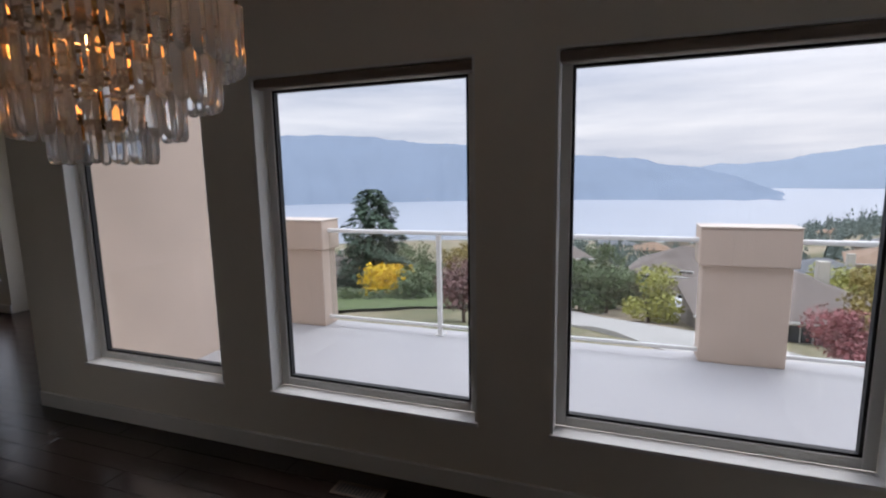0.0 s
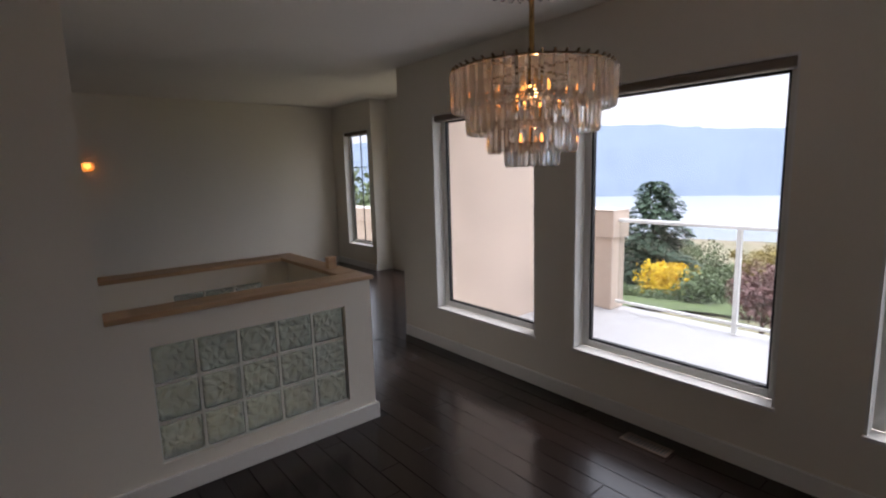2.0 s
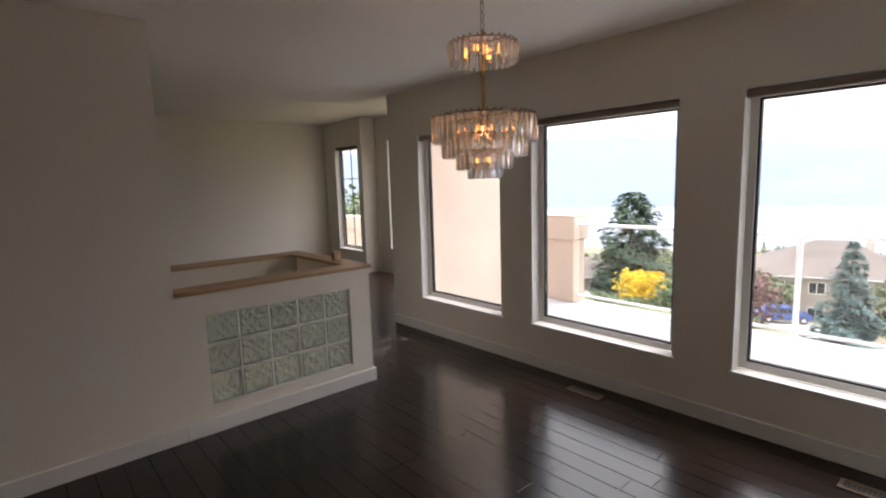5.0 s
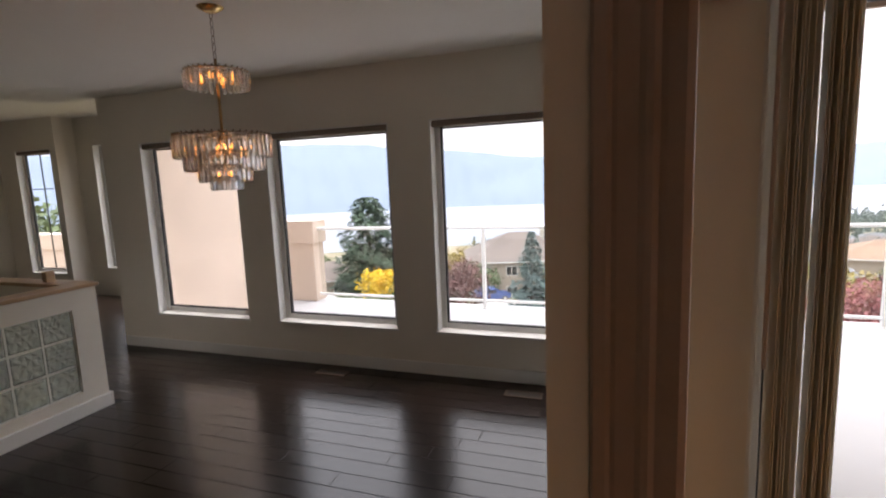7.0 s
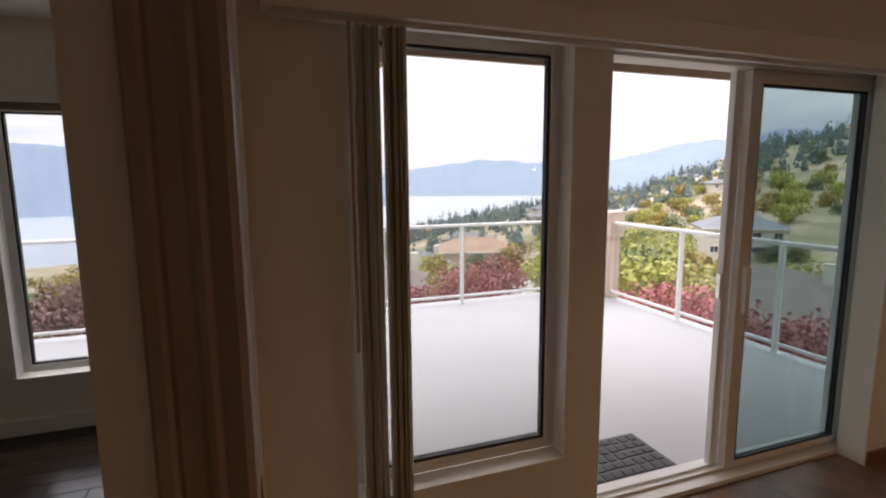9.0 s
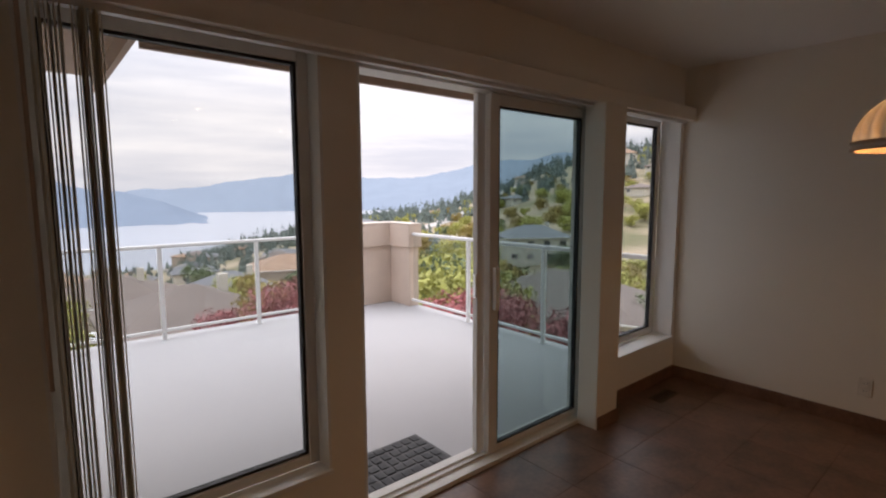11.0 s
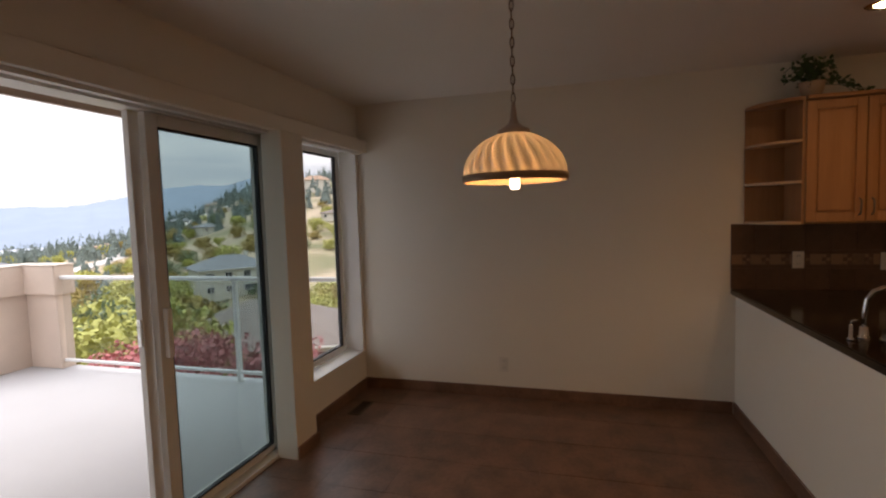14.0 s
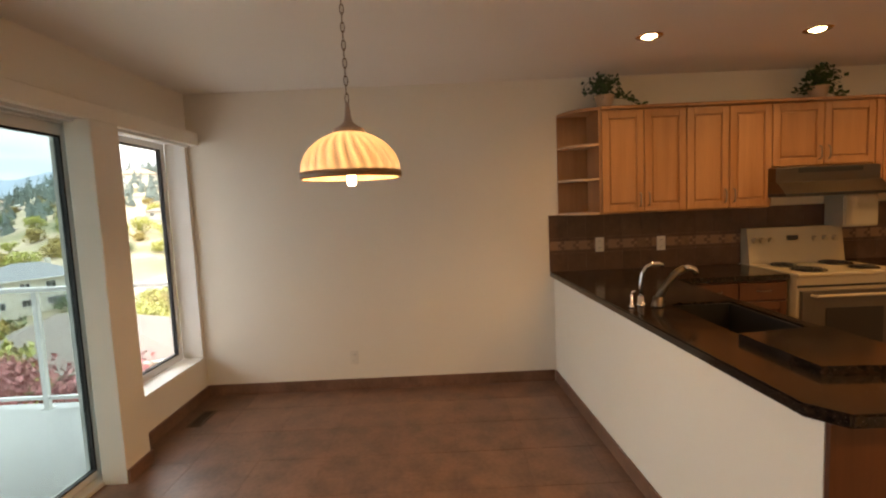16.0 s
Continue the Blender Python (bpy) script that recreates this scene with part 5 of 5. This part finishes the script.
def crown_mesh(name, kind, h, r, n, size, seed, material, base=0.12, shape=0.85):
    rng = np.random.RandomState(seed)
    V, F = [], []
    if kind == "conifer":
        whorls = max(8, int(h * 1.6))
        for k in range(n):
            u = (math.floor(rng.rand() ** 1.35 * whorls) + rng.rand() * 0.75) / whorls
            a = rng.rand() * 2 * math.pi
            a += 0.5 * math.sin(5 * a + u * 40)
            lim = r * (1 - u) ** shape * (0.78 + 0.3 * math.sin(a * 3 + u * 23)) + 0.04 * r
            q = lim * (0.25 + 0.75 * math.sqrt(rng.rand()))
            z = base * h + u * (1 - base) * h - 0.16 * q
            p = np.array([q * math.cos(a), q * math.sin(a), z])
            out = np.array([math.cos(a), math.sin(a), -0.15 + 0.3 * rng.randn()])
            side = np.array([-math.sin(a), math.cos(a), 0.3 * rng.randn()])
            s = size * (0.6 + 0.8 * rng.rand()) * (1.1 - 0.5 * u)
            i = len(V)
            V += [tuple(p - side * s * 0.45), tuple(p + out * s * 1.1), tuple(p + side * s * 0.45), tuple(p - out * s * 0.3 + np.array([0, 0, s * 0.25]))]
            F.append((i, i + 1, i + 2, i + 3))
    else:
        m = 11
        cs = []
        for k in range(m):
            a, q = rng.rand() * 2 * math.pi, r * 0.62 * math.sqrt(rng.rand())
            cs.append((q * math.cos(a), q * math.sin(a), h * (base + 0.22 + (0.58 - base) * rng.rand()), r * (0.3 + 0.25 * rng.rand())))
        cs.append((0, 0, h * 0.66, r * 0.5))
        for k in range(n):
            c = cs[rng.randint(len(cs))]
            d = rng.randn(3)
            d /= np.linalg.norm(d)
            rad = c[3] * (0.55 + 0.5 * rng.rand())
            p = np.array([c[0] + d[0] * rad, c[1] + d[1] * rad, min(h, c[2] + d[2] * rad * 0.85)])
            t1 = rng.randn(3)
            t1 /= np.linalg.norm(t1)
            t2 = np.cross(t1, d)
            t2 /= np.linalg.norm(t2) + 1e-6
            s = size * (0.5 + 0.9 * rng.rand())
            i = len(V)
            V += [tuple(p - t1 * s * 0.6), tuple(p + t2 * s * 0.45), tuple(p + t1 * s * 0.6), tuple(p - t2 * s * 0.45)]
            F.append((i, i + 1, i + 2, i + 3))
    me = bpy.data.meshes.new(name)
    me.from_pydata(V, [], F)
    me.materials.append(material)
    return me


def tree(name, label, kind, az, r, h, w, n, size, material, seed, category="tree", base=0.12, group="", shape=0.85):
    x, y, z = spot(az, r)
    t = thing(name, label, category, group, (x, y, z - 0.15), seed * 37 % 360)
    bm = bmesh.new()
    top = h * (0.94 if kind == "conifer" else 0.6)
    rod(bm, (0, 0, 0), (0, 0, top), h * 0.022 + 0.03, 8, 0.02)
    rng = random.Random(seed)
    for k in range(14 if kind == "conifer" else 9):
        a = rng.uniform(0, 2 * math.pi)
        u = rng.uniform(0.15, 0.85) if kind == "conifer" else rng.uniform(0.2, 0.5)
        L = w * (1 - u) * 0.8 if kind == "conifer" else w * 0.7
        rod(bm, (0, 0, top * u), (L * math.cos(a), L * math.sin(a), top * u + (-0.1 * L if kind == "conifer" else 0.35 * h)), 0.012 * h * (1 - u) + 0.01, 5, 0.008)
    part("trunk", bm, BARK, t, "brown trunk and limbs")
    me = crown_mesh("crown", kind, h, w, n, size, seed, material, base, shape)
    o = new("crown", me)
    o.parent = t
    return t


PINEL, SPRUCEL = leaf_mat("pine_needles", (0.05, 0.078, 0.05)), leaf_mat("blue_spruce_needles", (0.10, 0.145, 0.135))
GREENL, YGL, YELL = leaf_mat("green_leaves", (0.095, 0.125, 0.06)), leaf_mat("yellow_green_leaves", (0.27, 0.27, 0.07)), leaf_mat("yellow_leaves", (0.62, 0.42, 0.02), 0.35)
REDL, MAROON, ORGL = leaf_mat("red_maple_leaves", (0.31, 0.095, 0.095)), leaf_mat("maroon_leaves", (0.15, 0.08, 0.075)), leaf_mat("orange_green_leaves", (0.22, 0.17, 0.05))

tree("pine_tree", "tall dark green pine on the lawn", "conifer", -27.9, 76, 15.3, 6.2, 9000, 0.62, PINEL, 3, base=0.02, shape=0.38)
tree("shrub", "bright yellow spreading shrub on the lawn", "broad", -26.4, 68, 4.3, 4.6, 3000, 0.34, YELL, 5, "shrub", base=-0.1)
for k, (a, r, h, w) in enumerate([(-30.5, 63, 1.5, 2.6), (-27.5, 62, 1.3, 2.6), (-24.5, 61, 1.4, 2.6)]):
    tree("shrub", "low green hedge shrub on the lawn", "broad", a, r, h, w, 700, 0.25, GREENL, 60 + k, "shrub", base=-0.2, group="hedge shrubs")
tree("shrub", "maroon-leaved shrub below the deck", "broad", -18.3, 34, 5.4, 2.9, 3000, 0.2, MAROON, 7, "shrub", base=0.0)
tree("spruce_tree", "blue spruce with tiered branches below the deck", "conifer", -9.2, 42, 7.4, 2.4, 6500, 0.26, SPRUCEL, 9, base=0.02)
tree("spruce_tree", "small dark green spruce beside the driveway", "conifer", -4.4, 57, 5.6, 2.3, 2000, 0.3, PINEL, 10, base=0.02)
for k, (a, r, h, w) in enumerate([(-5.0, 50, 6.0, 2.8), (-2.2, 47, 5.4, 2.6), (-0.4, 52, 5.2, 2.6)]):
    tree("broadleaf_tree", "dark green bushy tree beside the driveway", "broad", a, r, h, w, 2200, 0.3, GREENL, 20 + k, base=-0.2, group="trees beside the driveway")
tree("broadleaf_tree", "yellow-green tree beside the driveway", "broad", 1.9, 42, 5.4, 2.6, 2600, 0.24, YGL, 25, base=-0.2)
tree("broadleaf_tree", "round tree turning orange and green", "broad", 20.6, 36, 5.4, 2.6, 2600, 0.22, ORGL, 26, base=-0.2)
tree("broadleaf_tree", "yellow-green tree behind the maples", "broad", 18.6, 47, 6.6, 3.0, 2200, 0.28, YGL, 27, base=-0.2)
for k, (a, r, h, w) in enumerate([(18.2, 25, 2.3, 1.7), (21.3, 23.5, 3.5, 2.1), (24.6, 24, 3.9, 2.4), (28.0, 26, 3.4, 2.0), (40.0, 18, 2.9, 1.7), (43.8, 17.5, 3.3, 1.8), (48.0, 17, 3.5, 1.9), (52.5, 16.5, 3.4, 1.9), (57.0, 16.5, 3.1, 1.7)]):
    tree("maple_tree", "red Japanese maple below the deck", "broad", a, r, h, w, 3600, 0.12, REDL if k in (5, 6) else leaf_mat("dusky_red_leaves", (0.25, 0.09, 0.09)), 31 + k, base=-0.1, group="red maples")
tree("broadleaf_tree", "broad green tree beyond the living room", "broad", -60, 33, 10.8, 4.6, 3200, 0.3, GREENL, 40, base=0.0)
tree("broadleaf_tree", "green tree on the hillside", "broad", 60, 60, 8, 4, 1700, 0.3, YGL, 42, base=0.0)
for k, (a, r, h, w, m) in enumerate([(-34, 92, 8, 4, GREENL), (-22, 95, 7, 4, GREENL), (-19, 88, 6, 3.4, ORGL), (-38, 70, 6, 3.5, GREENL), (-2, 90, 7, 4, GREENL), (8, 100, 7, 4, YGL), (14, 95, 6, 3.5, GREENL), (24, 75, 6, 3.2, GREENL), (-23.5, 60, 4.0, 3.2, GREENL), (-21.3, 66, 4.6, 3.4, GREENL), (-15.5, 62, 5.0, 3.4, GREENL), (-30, 96, 7, 5, GREENL), (-25, 110, 7, 5, GREENL), (-17, 110, 7, 5, ORGL), (28, 90, 7, 4, ORGL)]):
    tree("broadleaf_tree", "leafy tree between the houses", "broad", a, r, h, w, 1500, 0.36, m, 80 + k, base=-0.2, group="trees between houses")
# shrubs over the hillside, copies of three
kinds = [tree("shrub", "yellow-green bush on the hillside", "broad", 40.5, 52, 4.0, 3.0, 1300, 0.3, YGL, 50, "shrub", base=-0.1, group="hillside shrubs"),
         tree("shrub", "green bush on the hillside", "broad", 44.0, 62, 4.4, 3.0, 1300, 0.3, GREENL, 51, "shrub", base=-0.1, group="hillside shrubs"),
         tree("shrub", "olive bush on the hillside", "broad", 46.5, 55, 3.6, 3.0, 1300, 0.3, ORGL, 52, "shrub", base=-0.1, group="hillside shrubs")]
rnd = random.Random(12)
for k in range(290):
    az, r = rnd.uniform(31, 68), rnd.choice([rnd.uniform(34, 85), rnd.uniform(70, 190), rnd.uniform(150, 340)])
    if 48 < az < 60 and r < 75 or abs(az - 50) < 4 and 75 < r < 135:
        continue
    x, y, z = spot(az, r)
    s = rnd.uniform(0.6, 1.25) * (0.8 if r < 60 else 1.25)
    o = copy_thing(kinds[rnd.choice([0, 0, 2, 2, 1])], pose(x, y, z - 0.2, 0, 0, rnd.uniform(0, 360)))
    o.scale = (s, s, s * rnd.uniform(0.8, 1.1))

for k in range(150):
    az, r = rnd.uniform(32.5, 49), math.exp(rnd.uniform(math.log(27), math.log(120)))
    if az < 35 and r < 60:
        continue
    x, y, z = spot(az, r)
    s = rnd.uniform(0.75, 1.25) * (0.75 if r < 40 else 1.15)
    o = copy_thing(kinds[rnd.choice([0, 0, 0, 2, 2, 1])], pose(x, y, z - 0.3, 0, 0, rnd.uniform(0, 360)))
    o.scale = (s, s, s * rnd.uniform(0.9, 1.35))

# far woods and ridge conifers; distance haze is put into their leaf colour
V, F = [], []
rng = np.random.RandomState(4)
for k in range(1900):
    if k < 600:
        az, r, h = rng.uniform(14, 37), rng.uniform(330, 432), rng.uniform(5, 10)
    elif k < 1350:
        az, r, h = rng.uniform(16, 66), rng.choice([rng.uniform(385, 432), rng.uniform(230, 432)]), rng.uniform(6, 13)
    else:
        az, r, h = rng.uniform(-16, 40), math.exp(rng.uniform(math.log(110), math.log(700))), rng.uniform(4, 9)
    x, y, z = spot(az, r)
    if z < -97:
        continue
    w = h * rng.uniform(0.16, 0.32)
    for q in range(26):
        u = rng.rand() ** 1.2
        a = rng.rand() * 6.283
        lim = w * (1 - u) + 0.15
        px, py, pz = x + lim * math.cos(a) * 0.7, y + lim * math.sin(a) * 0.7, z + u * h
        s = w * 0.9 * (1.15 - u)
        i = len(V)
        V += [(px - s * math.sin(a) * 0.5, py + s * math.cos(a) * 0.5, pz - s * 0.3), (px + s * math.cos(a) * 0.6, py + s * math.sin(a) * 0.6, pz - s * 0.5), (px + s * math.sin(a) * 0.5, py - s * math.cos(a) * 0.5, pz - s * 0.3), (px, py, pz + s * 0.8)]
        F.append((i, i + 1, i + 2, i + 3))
tagged(mesh_obj("far_woods", V, F, leaf_mat("hazed_far_conifers", (0.13, 0.16, 0.145))), "dark conifers and scattered trees on the slopes", "woods", kind="stuff")

# houses
ROOFS = [mat("grey_brown_shingle", (0.19, 0.155, 0.135), 0.9, var=0.2, scale=0.6, bump=0.5, fine=14), mat("grey_shingle", (0.17, 0.175, 0.185), 0.9, var=0.2, scale=0.6, bump=0.5, fine=14), mat("tan_shingle", (0.33, 0.22, 0.15), 0.9, var=0.2, scale=0.6, bump=0.5, fine=14)]
SIDES = [mat("beige_siding", (0.42, 0.36, 0.3), 0.85, var=0.06, scale=0.5), mat("cream_siding", (0.6, 0.56, 0.48), 0.85, var=0.06, scale=0.5), mat("taupe_siding", (0.3, 0.26, 0.22), 0.85, var=0.06, scale=0.5)]
DARKGL = mat("dark_window_glass", (0.03, 0.035, 0.04), 0.08, var=0.1)


def house(label, az, r, w, dp, wall, rise, turn=0.0, roof=0, side=0, far=False):
    x, y, z = spot(az, r)
    t = thing("house", label, "house", "houses on the slope", (x, y, z - 0.6), -az + turn)
    part("wall", boxes((-w / 2, -dp / 2, -1.5, w / 2, dp / 2, wall + 0.6)), SIDES[side], t)
    o, zz, k = 0.6, wall + 0.6, min(w, dp) / 2
    bm = bmesh.new()
    e = [bm.verts.new(c) for c in ((-w / 2 - o, -dp / 2 - o, zz), (w / 2 + o, -dp / 2 - o, zz), (w / 2 + o, dp / 2 + o, zz), (-w / 2 - o, dp / 2 + o, zz))]
    e2 = [bm.verts.new((q.co.x, q.co.y, zz + 0.2)) for q in e]
    ra, rb = (bm.verts.new((-w / 2 + k, 0, zz + rise)), bm.verts.new((w / 2 - k + 0.01, 0, zz + rise))) if w >= dp else (bm.verts.new((0, -dp / 2 + k, zz + rise)), bm.verts.new((0, dp / 2 - k + 0.01, zz + rise)))
    bm.faces.new(e[::-1])
    for i in range(4):
        bm.faces.new((e[i], e[(i + 1) % 4], e2[(i + 1) % 4], e2[i]))
    if w >= dp:
        for q in ((e2[0], e2[1], rb, ra), (e2[1], e2[2], rb), (e2[2], e2[3], ra, rb), (e2[3], e2[0], ra)):
            bm.faces.new(q)
    else:
        for q in ((e2[0], e2[1], ra), (e2[1], e2[2], rb, ra), (e2[2], e2[3], rb), (e2[3], e2[0], ra, rb)):
            bm.faces.new(q)
    part("roof", bm, ROOFS[roof], t, "hipped shingle roof")
    n = max(2, int(w / 3.2))
    for s in range(2 if wall > 4 else 1):
        for i in range(n):
            cx, cz = -w / 2 + (i + 0.5) * w / n, 0.6 + 1.6 + s * 2.7
            if far and i % 2:
                continue
            wi = part("window", boxes((cx - 0.75, -dp / 2 - 0.06, cz - 0.65, cx + 0.75, -dp / 2 - 0.004, cz + 0.65)), WHITE, t, "white-trimmed window")
            part("pane", boxes((cx - 0.66, -dp / 2 - 0.07, cz - 0.56, cx - 0.04, -dp / 2 - 0.06, cz + 0.56), (cx + 0.04, -dp / 2 - 0.07, cz - 0.56, cx + 0.66, -dp / 2 - 0.06, cz + 0.56)), DARKGL, wi)
    if not far:
        part("chimney", boxes((w * 0.22, 0.2, zz + rise * 0.3, w * 0.22 + 0.7, 0.9, zz + rise + 0.5)), SIDES[1], t)
        part("garage_door", boxes((w / 2 - 5.2, -dp / 2 - 0.05, 0.3, w / 2 - 0.6, -dp / 2 - 0.004, 2.7)), DARKGL, t, "dark garage opening")
        part("gutter", boxes((-w / 2 - o, -dp / 2 - o - 0.1, zz + 0.02, w / 2 + o, -dp / 2 - o, zz + 0.16)), WHITE, t)
    return t


house("large house with a grey-brown hipped roof below", -10.7, 70, 14, 11, 5.4, 3.4, 8)
house("low house with a grey roof beyond the lawn", -33.5, 84, 13, 9, 2.8, 2.6, 10, 0, 0)
house("house with a grey hipped roof beside the driveway", 6.2, 66, 12, 10, 4.2, 2.8, -6)
house("grey-brown roofed house with white-trimmed windows", 13.2, 43, 11, 10, 2.4, 2.5, 14, 0, 2)
house("grey house with a dark shingle roof", 17.0, 68, 10, 9, 3.6, 2.6, 10, 1, 2)
house("house with a broad tan roof below the slope", 23.6, 96, 15, 10, 4.0, 2.4, 6, 2, 0)
house("house with a broad brown roof just below the deck", 54, 46, 14, 12, 2.6, 3.0, -12, 0, 1)
house("cream two-storey house on the hillside", 50.5, 112, 14, 10, 5.4, 2.6, 16, 1, 1)
house("white two-storey house on the ridge", 59.5, 300, 16, 10, 6, 3, 0, 2, 1, True)
rnd = random.Random(5)
for k in range(36):
    if k < 26:
        az, r = rnd.uniform(-14, 33), math.exp(rnd.uniform(math.log(130), math.log(520)))
    else:
        az, r = rnd.uniform(30, 64), rnd.uniform(170, 380)
    if spot(az, r)[2] < -95:
        continue
    house(rnd.choice(["distant house with a hipped shingle roof on the slope", "small far house with pale walls on the slope"]), az, r, rnd.uniform(8, 12), rnd.uniform(7, 9), rnd.choice([2.4, 2.6, 4.6]), rnd.uniform(1.6, 2.4), rnd.uniform(-35, 35), rnd.choice([0, 1, 2]), rnd.choice([0, 1, 1]), True)


def car(label, az, r, turn, paint):
    x, y, z = spot(az, r)
    t = thing("car", label, "car", "parked cars", (x, y, z + 0.25), turn)
    bm = bmesh.new()
    prof = [(-2.2, 0.3), (-2.2, 0.8), (-1.9, 0.95), (-1.5, 1.45), (0.5, 1.5), (1.1, 1.0), (2.1, 0.85), (2.2, 0.5), (2.15, 0.3)]
    a, b = [bm.verts.new((x_, -0.85, z_)) for x_, z_ in prof], [bm.verts.new((x_, 0.85, z_)) for x_, z_ in prof]
    bm.faces.new(a)
    bm.faces.new(b[::-1])
    for i in range(len(prof)):
        j = (i + 1) % len(prof)
        bm.faces.new((a[i], b[i], b[j], a[j]))
    bmesh.ops.bevel(bm, geom=bm.edges[:], offset=0.06, segments=2, affect="EDGES")
    part("body", bm, paint, t)
    for s in (-1, 1):
        part("side_window", boxes((-1.3, s * 0.853 - 0.004, 1.0, 0.4, s * 0.853 + 0.004, 1.38)), DARKGL, t)
        for q in (-1.4, 1.4):
            wh = part("wheel", rod(bmesh.new(), (q, s * 0.7, 0.32), (q, s * 0.9, 0.32), 0.32, 18), BLACK, t)
            part("rim", rod(bmesh.new(), (q, s * 0.9, 0.32), (q, s * 0.91, 0.32), 0.19, 14), CHROME, wh)
    part("windscreen", boxes((0.62, -0.7, 1.08, 0.95, 0.7, 1.3)), DARKGL, t)


car("blue parked car in front of the garage", -14.0, 57, 30, mat("blue_car_paint", (0.05, 0.1, 0.3), 0.25, coat=0.6))
car("white parked car beside the driveway", 5.2, 50, 60, mat("white_car_paint", (0.75, 0.75, 0.75), 0.25, coat=0.6))
car("white van on the hillside road", 39.8, 238, 20, mat("white_car_paint", (0.75, 0.75, 0.75), 0.25))
pillar("peach stucco parapet beyond the living room", [(-12.2, 3.2, -7.7, 3.5)], top=0.76, cap=0.3)

# ---- floor pieces ----
fl = bpy.data.objects["floor"]
rnd = random.Random(21)
BW = 0.127
shared = {}


def board(x0, x1, y0):
    """One hardwood board with eased edges."""
    L = round(x1 - x0, 2)
    if L not in shared:
        bm = bmesh.new()
        g, e, h = 0.0011, 0.0019, 0.006
        lo = [bm.verts.new(c) for c in ((g, g, 0), (L - g, g, 0), (L - g, BW - g, 0), (g, BW - g, 0))]
        mi = [bm.verts.new((q.co.x, q.co.y, h - e)) for q in lo]
        hi = [bm.verts.new(c) for c in ((g + e, g + e, h), (L - g - e, g + e, h), (L - g - e, BW - g - e, h), (g + e, BW - g - e, h))]
        bm.faces.new(hi)
        for A, B in ((lo, mi), (mi, hi)):
            for i in range(4):
                bm.faces.new((A[i], A[(i + 1) % 4], B[(i + 1) % 4], B[i]))
        shared[L] = bm
        me = bpy.data.meshes.new("board")
        bm.to_mesh(me)
        bm.free()
        me.materials.append(FLOORB)
        shared[L] = me
    o = new("board", shared[L])
    o.parent = fl
    o.location = (x0, y0, -0.006)
    return o


def lay(x0, x1, y_top, y_bot, single):
    y, out = y_top - BW, []
    while y > y_bot - BW * 0.5:
        x = x0 - rnd.choice([0.0, 0.3, 0.6, 0.9])
        while x < x1 - 0.01:
            L = rnd.choice([0.6, 0.8, 1.0, 1.2, 1.4])
            a, b = max(x, x0), min(x + L, x1)
            if b - a > 0.03:
                a, b = round(a, 2), round(b, 2)
                if single:
                    board(a, b, y)
                else:
                    out.append((a, y + 0.0012, b - 0.0024, y + BW - 0.0012))
            x += L
        y -= BW
    return out


lay(-3.43, 1.32, -0.016, -1.03, True)
lay(XH + 0.02, 1.32, -1.032, -4.4, True)
rest = lay(-7.55, -3.43, 1.75, -8.5, False) + lay(XH + 0.02, 1.32, -4.47, -8.5, False)
v, f = [], []
for a, b, c, e in rest:
    i = len(v)
    v += [(a, b, -0.0005), (c, b, -0.0005), (c, e, -0.0005), (a, e, -0.0005), (a, b, -0.006), (c, b, -0.006), (c, e, -0.006), (a, e, -0.006)]
    f += [(i, i + 1, i + 2, i + 3), (i + 4, i + 5, i + 1, i), (i + 5, i + 6, i + 2, i + 1), (i + 6, i + 7, i + 3, i + 2), (i + 7, i + 4, i, i + 3)]
me = bpy.data.meshes.new("boards_beyond")
me.from_pydata(v, [], f)
me.materials.append(mat("dark_floor_boards_far", (0.022, 0.013, 0.010), 0.24, var=0.4, scale=9, bump=0.05, island=0.6))
o = new("boards_beyond", me)
o.parent = fl
tagged(o, kind="stuff")

fn = bpy.data.objects["floor_nook"]
TS = 0.402
me = None
i = 0
for i in range(11):
    for j in range(17):
        x, y = 1.42 + i * TS - 0.03, YN - 0.012 - (j + 1) * TS
        if x + 0.01 > XB:
            continue
        w = min(TS, XB - x)
        if me is None:
            bm = boxes((0.0012, 0.0012, 0, TS - 0.0012, TS - 0.0012, 0.008), bevel=0.001)
            me = bpy.data.meshes.new("tile")
            bmesh.ops.recalc_face_normals(bm, faces=bm.faces[:])
            bm.to_mesh(me)
            bm.free()
            me.materials.append(TILE)
        o = new("tile", me)
        o.parent = fn
        o.location = (x, y, -0.008)
        if w < TS:
            o.scale = (w / TS, 1, 1)
